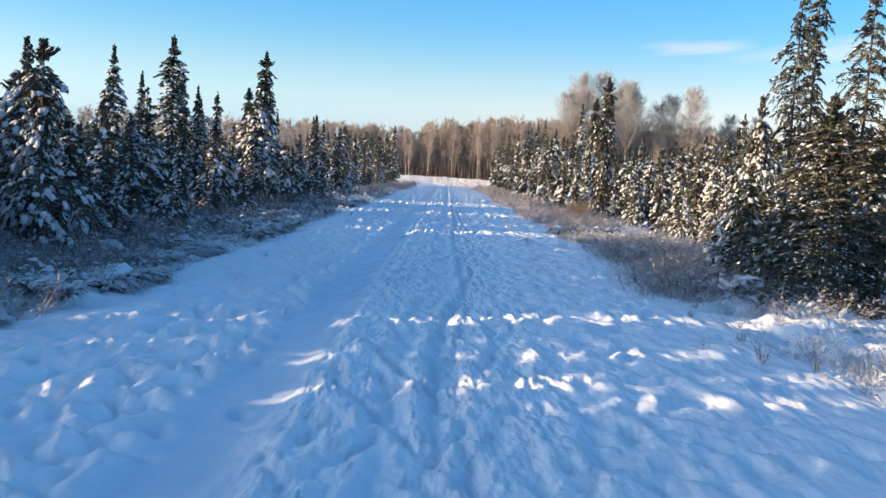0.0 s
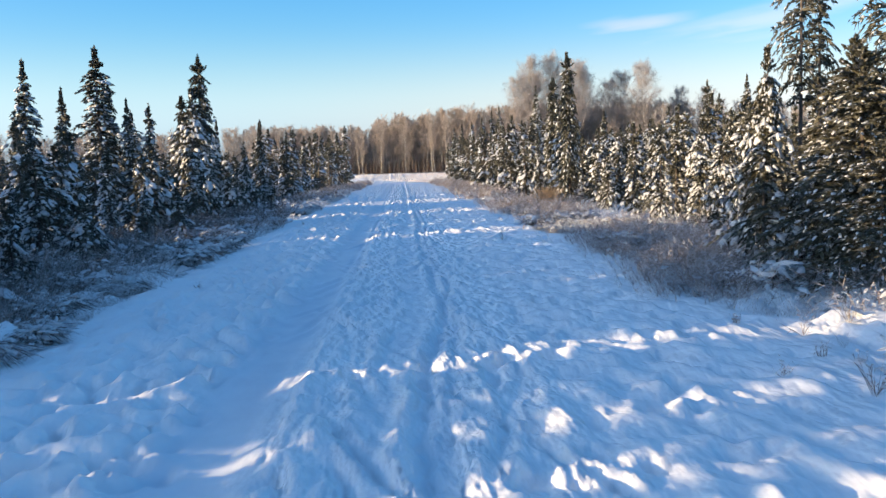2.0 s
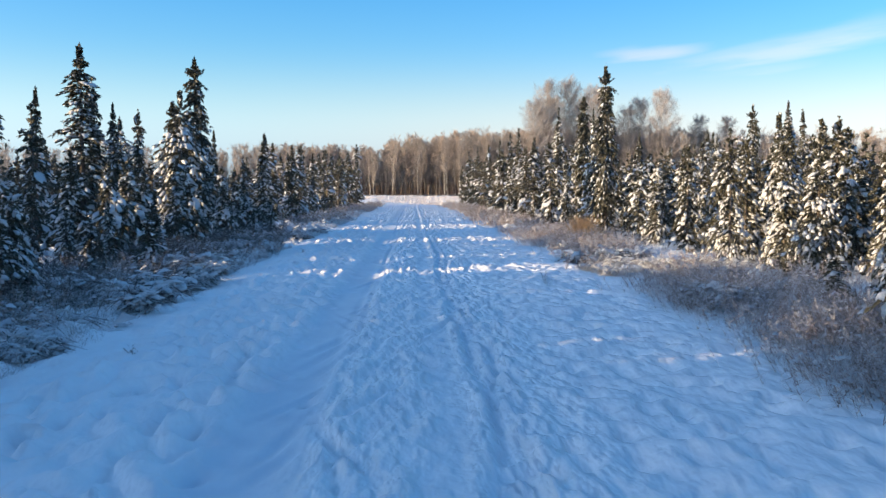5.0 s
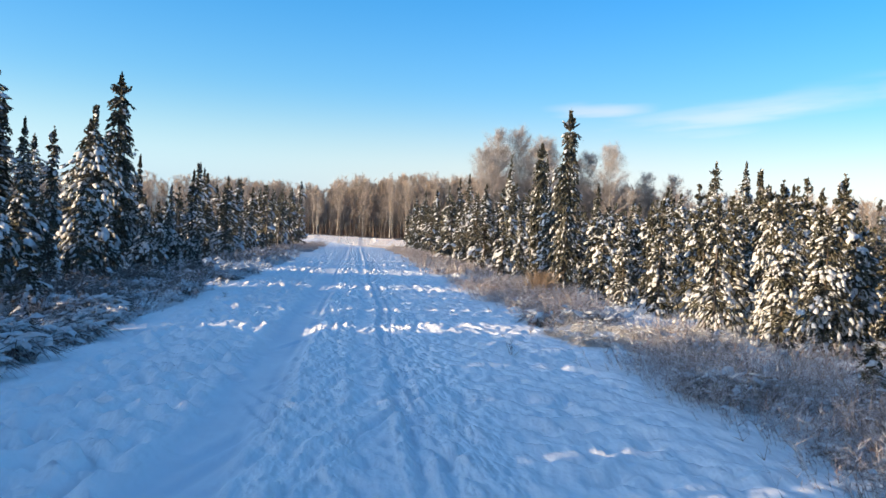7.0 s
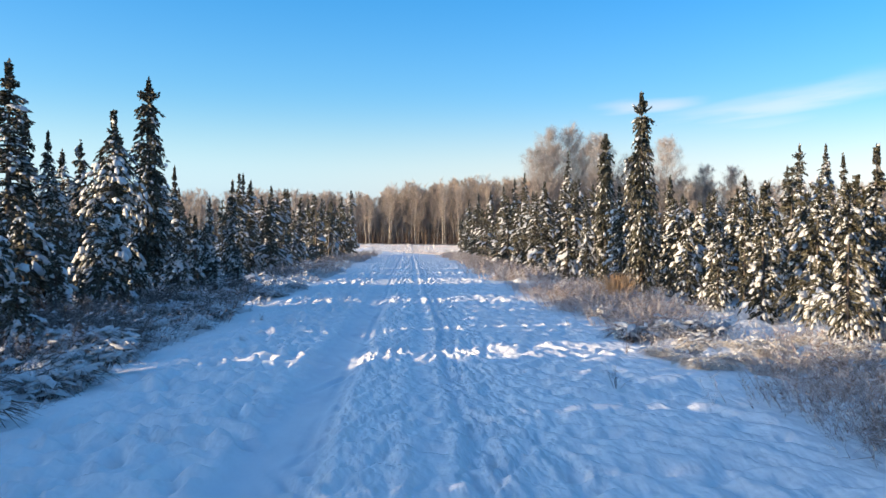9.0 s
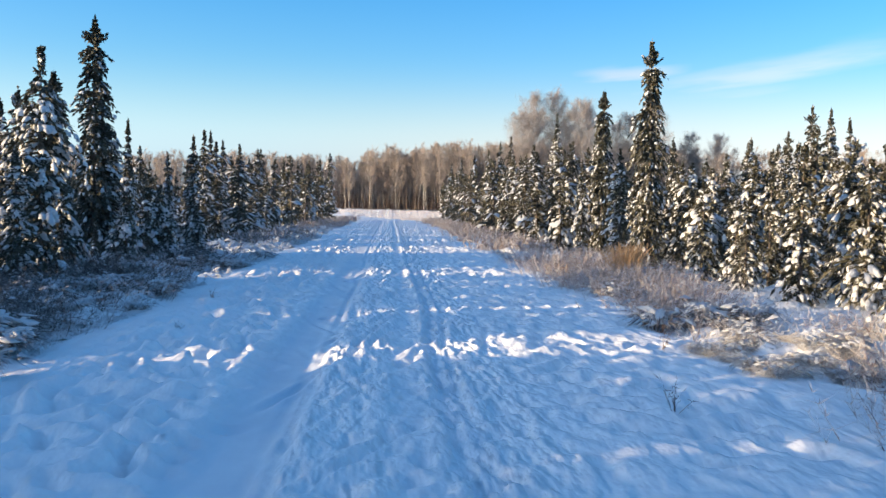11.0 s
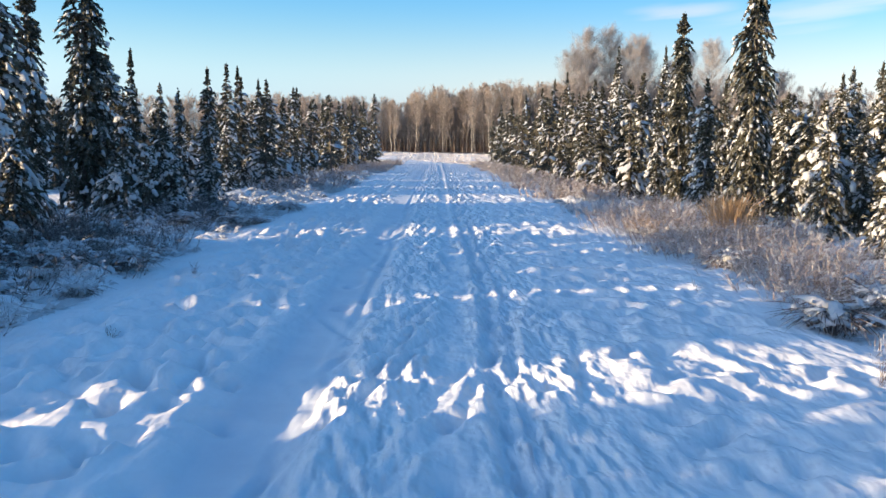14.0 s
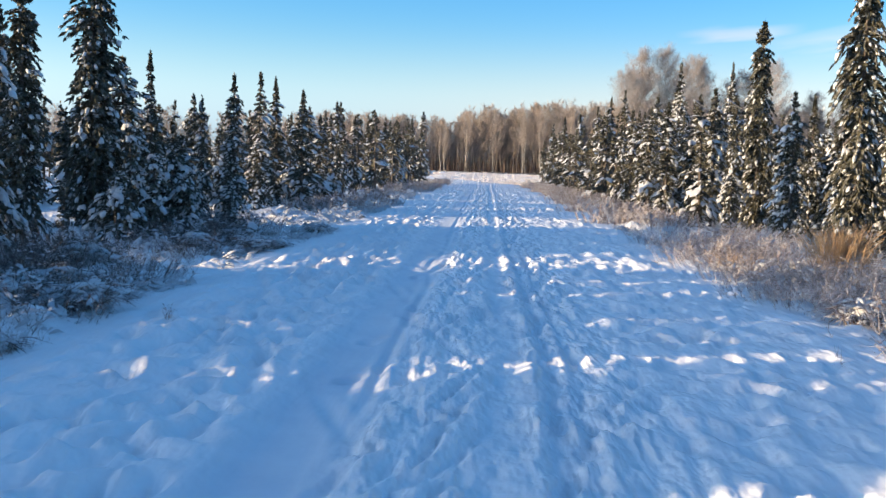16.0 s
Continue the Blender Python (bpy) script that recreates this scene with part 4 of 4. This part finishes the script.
# ---- verges: shrubs, dry grass, tussock ----
def shrub_arrays(seed, stems, spread, height, thick=0.0075):
    """Forking twigs of one shrub, and the places where snow may catch."""
    rng = np.random.default_rng(seed)
    base = rng.normal(0, spread * 0.35, (stems, 3)) * np.array([1, 1, 0])
    lean = unit(base + rng.normal(0, 0.15, (stems, 3))) * np.array([0.55, 0.55, 0]) + np.array([0, 0, 1.0])
    ln = height * rng.uniform(0.4, 1.0, stems)
    parts = [kites(base, lean, ln, np.full(stems, thick), rng, 0.2)]
    forks = []
    for u in (0.3, 0.5, 0.68, 0.85):
        p = base + unit(lean) * (ln * u)[:, None]
        for _ in range(3):
            parts.append(kites(p, lean + rng.normal(0, 0.8, (stems, 3)), ln * rng.uniform(0.15, 0.45, stems), np.full(stems, thick * 1.1), rng, 0.3, True))
        forks.append(p)
    return join(parts), np.concatenate(forks)


def shrub_thing(seed, stems, spread, height, label, twig):
    rng = np.random.default_rng(seed + 500)
    brush, forks = shrub_arrays(seed, stems, spread, height)
    top = tagged(new("shrub"), label, "shrub", "shrubs along the verges")
    tagged(mesh_object("brush", *brush, twig, top), kind="stuff")
    p = forks[rng.uniform(size=len(forks)) < 0.10]
    m = len(p)
    s = rng.uniform(0.012, 0.036, m)
    e = np.eye(3)
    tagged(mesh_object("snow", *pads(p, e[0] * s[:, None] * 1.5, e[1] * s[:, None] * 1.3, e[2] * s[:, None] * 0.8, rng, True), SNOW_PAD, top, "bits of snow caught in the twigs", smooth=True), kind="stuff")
    return top


# dark and pale copies carry the shade and sun of the verges in their colour
shrubs = [shrub_thing(110 + k, 78, 0.95, 0.62, "brown shrub of fine bare twigs, coloured dark as in shade", SHRUB_TWIG) for k in range(4)]
shrubs += [shrub_thing(116 + k, 78, 0.95, 0.62, "frosted shrub of fine tan twigs, coloured pale as in sun", PALE_TWIG) for k in range(4)]
rng = np.random.default_rng(41)
k = 0
while k < 120:
    side = rng.choice([-1, 1], p=[0.75, 0.25])
    y = 3 + 45 * rng.uniform() ** 1.1
    x = side * (4.7 + 2.4 * rng.uniform())
    s = rng.uniform(0.6, 1.2)
    if open_verge(x, y) or sunny_verge(x, y):
        k += 0.02
        continue
    z = float(bed(np.array(x), np.array(y))) - 0.03
    if not bare(x, y):
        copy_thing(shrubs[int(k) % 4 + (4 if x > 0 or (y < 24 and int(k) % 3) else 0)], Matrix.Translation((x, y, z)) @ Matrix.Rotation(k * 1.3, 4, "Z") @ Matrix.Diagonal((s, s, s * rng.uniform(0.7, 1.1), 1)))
    k = int(k) + 1
for k in range(96):
    x, y = (rng.uniform(4.5, 7.2), rng.uniform(16, 42)) if k > 85 else (-rng.uniform(5.0, 6.6), rng.uniform(26, 60)) if k < 26 else (-rng.uniform(4.6, 6.6), rng.uniform(9, 36))
    if k == 0:
        x, y = -5.4, 41.5
    s = rng.uniform(0.8, 1.25)
    if k and (open_verge(x, y) or sunny_verge(x, y) or bare(x, y)):
        continue
    z = float(bed(np.array(x), np.array(y))) - 0.03
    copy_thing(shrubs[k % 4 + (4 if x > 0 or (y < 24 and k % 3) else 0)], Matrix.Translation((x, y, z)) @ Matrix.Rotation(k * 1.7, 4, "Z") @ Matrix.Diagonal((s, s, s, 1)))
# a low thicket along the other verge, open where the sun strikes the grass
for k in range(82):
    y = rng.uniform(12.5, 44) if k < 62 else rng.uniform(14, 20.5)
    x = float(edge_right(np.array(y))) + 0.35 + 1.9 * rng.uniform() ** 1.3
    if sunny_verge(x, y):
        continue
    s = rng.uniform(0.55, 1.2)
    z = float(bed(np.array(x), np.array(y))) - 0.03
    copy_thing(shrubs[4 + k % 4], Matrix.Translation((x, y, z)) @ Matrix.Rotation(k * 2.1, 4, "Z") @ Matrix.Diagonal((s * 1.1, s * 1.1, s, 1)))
# brush farther along, too far off to tell one bush from the next
belt = []
for k in range(130):
    y, side = 46 + 66 * rng.uniform() ** 1.2, rng.choice([-1, 1])
    x = float(edge_left(np.array(y)) if side < 0 else edge_right(np.array(y))) + side * (0.4 + 2.2 * rng.uniform())
    if open_verge(x, y) or bare(x, y):
        continue
    V, F = shrub_arrays(150 + k % 5, 34, 0.95, 0.62, 0.022)[0]
    belt.append((V * rng.uniform(0.8, 1.3) + np.array([x, y, float(bed(np.array(x), np.array(y))) - 0.03]), F))
tagged(mesh_object("brush", *join(belt), PALE_TWIG), "distant frosted brush along both verges of the trail", "brush", kind="stuff")
for sh in shrubs:
    for o in (*sh.children_recursive, sh):
        bpy.data.objects.remove(o)


def grass(n, seed):
    rng = np.random.default_rng(seed)
    side = rng.choice([-1, 1], n)
    y = 2 + 128 * rng.uniform(0, 1, n) ** 1.6
    off = np.abs(rng.normal(0, 1.3, n)) + np.where(side < 0, 0.1, 0.3)
    x = np.where(side < 0, edge_left(y) - off, edge_right(y) + off)
    keep = value_noise(x * 1.1, y * 1.1, 90) + 0.5 * value_noise(x * 3, y * 3, 92) > np.where(side < 0, 0.2, np.where(y < 14, 0.0, 0.32))
    c = y - x * SLANT
    keep &= (side < 0) | ((np.abs(c - 23.8) > 1.4) & (np.abs(c - 35.6) > 0.9)) | (rng.uniform(size=n) < 0.3)   # snow lies open where the sun strikes
    for mid, half in LANES:
        if half > 0.35:
            keep &= (side > 0) | (np.abs(c - mid) > half)
    keep &= (side > 0) | (np.abs(c - 47.2) > 3.9) | (rng.uniform(size=n) < 0.25)
    x, y, n = x[keep], y[keep], int(keep.sum())
    b = np.stack([x, y, bed(x, y) - 0.02], 1)
    ln = rng.uniform(0.15, 0.5, n) * np.clip(off[keep] + 0.35, 0.3, 1) * np.where((x > 0) & (y < 14), 0.7, 1.0)
    lean = rng.normal(0, 0.45, (n, 3)) * np.array([1, 1, 0]) + np.array([0, 0, 1.0])
    wid = 0.0030 + 0.00009 * y
    one = kites(b, lean, ln * 0.62, wid, rng, 0.6)
    tip = b + unit(lean) * (ln * 0.55)[:, None]
    two = kites(tip, lean * np.array([1.6, 1.6, 0.75]), ln * 0.55, wid * 0.8, rng, 0.3)
    return join([one, two])


tagged(mesh_object("dry_grass", *grass(92000, 44), GRASS), "frosted dry grass and weeds standing out of the verge snow", "dry grass", kind="stuff")


def clump_thing(seed, blade, label, cap=0.034, n=110, blade_width=0.008):
    """Bent-over grass weighed down by snow."""
    rng = np.random.default_rng(seed)
    a = rng.uniform(0, 6.28, n)
    out = np.stack([np.cos(a), np.sin(a), 0 * a], 1)
    base = out * rng.uniform(0, 0.12, n)[:, None]
    ln = rng.uniform(0.18, 0.42, n)
    rise = out * rng.uniform(0.2, 0.7, n)[:, None] + np.array([0, 0, 1.0])
    knee = base + unit(rise) * (ln * 0.7)[:, None]
    fall = out + rng.normal(0, 0.3, (n, 3)) + np.array([0, 0, -0.5])
    blades = join([kites(base, rise, ln * 0.72, np.full(n, blade_width), rng, 0.6), kites(knee, fall, ln * 0.8, np.full(n, blade_width * 1.1), rng, 0.3)])
    m = 60
    p = knee[rng.integers(0, n, m)] + rng.normal(0, 0.03, (m, 3)) + out[rng.integers(0, n, m)] * 0.05
    b = rng.uniform(0, 6.28, m)
    t = np.stack([np.cos(b), np.sin(b), -0.25 + 0 * b], 1)
    side = np.stack([-np.sin(b), np.cos(b), 0 * b], 1)
    size = cap * np.exp(rng.normal(0, 0.4, m))
    top = tagged(new("grass_clump"), label, "grass clump", "grass clumps along the verge")
    tagged(mesh_object("dry_grass", *blades, blade, top), kind="stuff")
    tagged(mesh_object("snow", *pads(p, t * size[:, None] * 2.0, side * size[:, None] * 0.7, np.array([0, 0, 1.0]) * (size * 0.55)[:, None], rng, full=True), SNOW_PAD, top, "cap of snow", smooth=True), kind="stuff")
    return top


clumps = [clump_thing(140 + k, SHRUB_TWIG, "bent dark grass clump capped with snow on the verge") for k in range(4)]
clumps += [clump_thing(146 + k, SUNLIT_STRAW, "straw grass clump bent under snow, coloured sunlit cream", 0.02, 170, 0.0042) for k in range(4)]
rng = np.random.default_rng(48)
for k in range(126):
    side = -1 if k < 104 else 1
    y = rng.uniform(7, 46) if side < 0 else rng.uniform(26.6, 28.5) if k < 110 else rng.uniform(35.6, 38.0) if k < 118 else rng.uniform(10, 33)
    e = edge_left(np.array(y)) if side < 0 else edge_right(np.array(y))
    x = float(e) + side * rng.uniform(0.25, 1.9)
    if open_verge(x, y) or bare(x, y):
        continue
    s = rng.uniform(0.6, 1.25)
    z = float(bed(np.array(x), np.array(y))) - 0.03
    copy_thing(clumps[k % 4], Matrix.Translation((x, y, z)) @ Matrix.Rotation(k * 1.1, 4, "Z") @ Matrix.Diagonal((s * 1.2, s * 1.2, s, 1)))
# the sunlit gap in the far verge, full of bent grass coloured pale for the sun
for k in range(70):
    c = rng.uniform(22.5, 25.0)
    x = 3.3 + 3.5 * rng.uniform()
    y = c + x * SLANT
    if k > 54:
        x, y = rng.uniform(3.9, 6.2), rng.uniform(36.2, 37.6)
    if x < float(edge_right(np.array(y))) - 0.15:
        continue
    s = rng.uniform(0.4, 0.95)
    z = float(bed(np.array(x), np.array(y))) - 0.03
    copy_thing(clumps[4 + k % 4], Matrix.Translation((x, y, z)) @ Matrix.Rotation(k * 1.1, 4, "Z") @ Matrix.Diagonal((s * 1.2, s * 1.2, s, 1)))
for cl in clumps:
    for o in (*cl.children_recursive, cl):
        bpy.data.objects.remove(o)


def clinging_snow(n, seed):
    """Small clumps of snow caught on the bent grass of the verges."""
    rng = np.random.default_rng(seed)
    side = rng.choice([-1, 1], n, p=[0.62, 0.38])
    y = 3 + 65 * rng.uniform(0, 1, n) ** 1.4
    off = np.abs(rng.normal(0, 1.3, n)) + 0.15
    x = np.where(side < 0, edge_left(y) - off, edge_right(y) + off)
    keep = value_noise(x * 1.3, y * 1.3, 97) > -0.1
    x, y, n = x[keep], y[keep], int(keep.sum())
    c = np.stack([x, y, bed(x, y) + rng.uniform(-0.02, 0.30, n) * np.clip(off[keep], 0.2, 1)], 1)
    a = rng.uniform(0, 6.28, n)
    t = np.stack([np.cos(a), np.sin(a), rng.uniform(-0.6, 0.1, n)], 1)
    ss = np.stack([-np.sin(a), np.cos(a), 0 * a], 1)
    size = np.where(side[keep] < 0, 0.029, 0.021) * np.exp(rng.normal(0, 0.5, n)) * (1 + 0.01 * y)
    return pads(c, t * size[:, None] * 1.5, ss * (size * 0.7)[:, None], np.array([0, 0, 1.0]) * (size * 0.6)[:, None], rng)


tagged(mesh_object("grass_snow", *clinging_snow(20000, 47), SNOW_PAD, smooth=True), "small clumps of snow clinging to the bent verge grass", "clinging snow", kind="stuff")


def stubble(n, seed):
    """The open snowy field before the highway, with frosted stalks."""
    rng = np.random.default_rng(seed)
    x, y = rng.uniform(-24, 24, n), 113 + 47 * rng.uniform(0, 1, n)
    ragged = fbm(x * 0.3, y * 0.3, 95)
    keep = ((x - bend(y) > 3.2 + ragged) | (x < bend(y) - 4.5)) & (y > 117 + 3 * ragged) & ((np.abs(x) < 7) | (y > 128))
    x, y, n = x[keep], y[keep], int(keep.sum())
    b = np.stack([x, y, bed(x, y) - 0.02], 1)
    return kites(b, rng.normal(0, 0.4, (n, 3)) + np.array([0, 0, 1.0]), rng.uniform(0.07, 0.22, n), rng.uniform(0.035, 0.06, n), rng, simple=True)


tagged(mesh_object("field_grass", *stubble(130000, 45), STUBBLE), "frosted pale stubble over the sunlit snowy field by the highway", "field grass", kind="stuff")


def tussock(x, y, h, seed, n=420):
    rng = np.random.default_rng(seed)
    b = rng.normal(0, 0.15, (n, 3)) * np.array([1, 1, 0])
    lean = b * 0.8 + rng.normal(0, 0.14, (n, 3)) + np.array([0, 0, 1.0])
    ln = h * rng.uniform(0.5, 1.1, n)
    V, F = join([kites(b, lean, ln, np.full(n, 0.008), rng, 0.5), kites(b + unit(lean) * (ln * 0.6)[:, None], lean + b * 1.6 + rng.normal(0, 0.25, (n, 3)), ln * 0.5, np.full(n, 0.008), rng, 0.4)])
    ob = mesh_object("grass_tussock", V, F, TUSSOCK)
    ob.location = (x, y, float(bed(np.array(x), np.array(y))) - 0.02)
    return tagged(ob, "tall tawny dry grass tussock standing in the verge snow", "grass tussock")


tussock(5.45, 36.2, 0.78, 1, 560)
tussock(5.85, 36.6, 0.55, 2, 300)
tussock(4.15, 37.3, 0.42, 3, 260)


WEEDS = [(3.6, 10.6, 0.28), (3.3, 9.6, 0.16), (3.9, 9.2, 0.34), (3.5, 12.1, 0.26), (4.2, 10.9, 0.36), (3.2, 11.2, 0.14), (3.9, 7.6, 0.3), (3.5, 8.1, 0.22), (4.3, 8.4, 0.36), (-3.85, 21.2, 0.16), (2.1, 22.2, 0.32), (-3.8, 19.9, 0.14), (2.7, 9.0, 0.2), (3.1, 8.4, 0.3), (-3.2, 30.4, 0.22), (-2.9, 26.7, 0.13), (3.0, 25.4, 0.38), (-3.1, 15.6, 0.14), (-3.85, 20.8, 0.14), (3.5, 25.7, 0.4)]


def weed(seed, h, n):
    """A few dead stalks with side twigs, poking out of the trail snow."""
    rng = np.random.default_rng(seed)
    b = rng.normal(0, 0.012, (n, 3)) * np.array([1, 1, 0])
    lean = rng.normal(0, 0.35, (n, 3)) + np.array([0, 0, 1.0])
    ln = h * rng.uniform(0.5, 1.1, n)
    parts = [kites(b, lean, ln, np.full(n, 0.006), rng, 0.3)]
    for u in (0.45, 0.7, 0.9):
        parts.append(kites(b + unit(lean) * (ln * u)[:, None], lean + rng.normal(0, 0.9, (n, 3)), ln * 0.3, np.full(n, 0.007), rng, 0.4))
    return join(parts)


for k, (x, y, h) in enumerate(WEEDS):
    ob = mesh_object("weed", *weed(200 + k, h, 9 + 4 * (k % 3)), SHRUB_TWIG if k % 3 == 1 else PALE_TWIG)
    ob.location = (x, y, float(bed(np.array(x), np.array(y))) - 0.01)
    tagged(ob, "small dead weed poking out of the trail snow", "weed", "weeds on the trail")
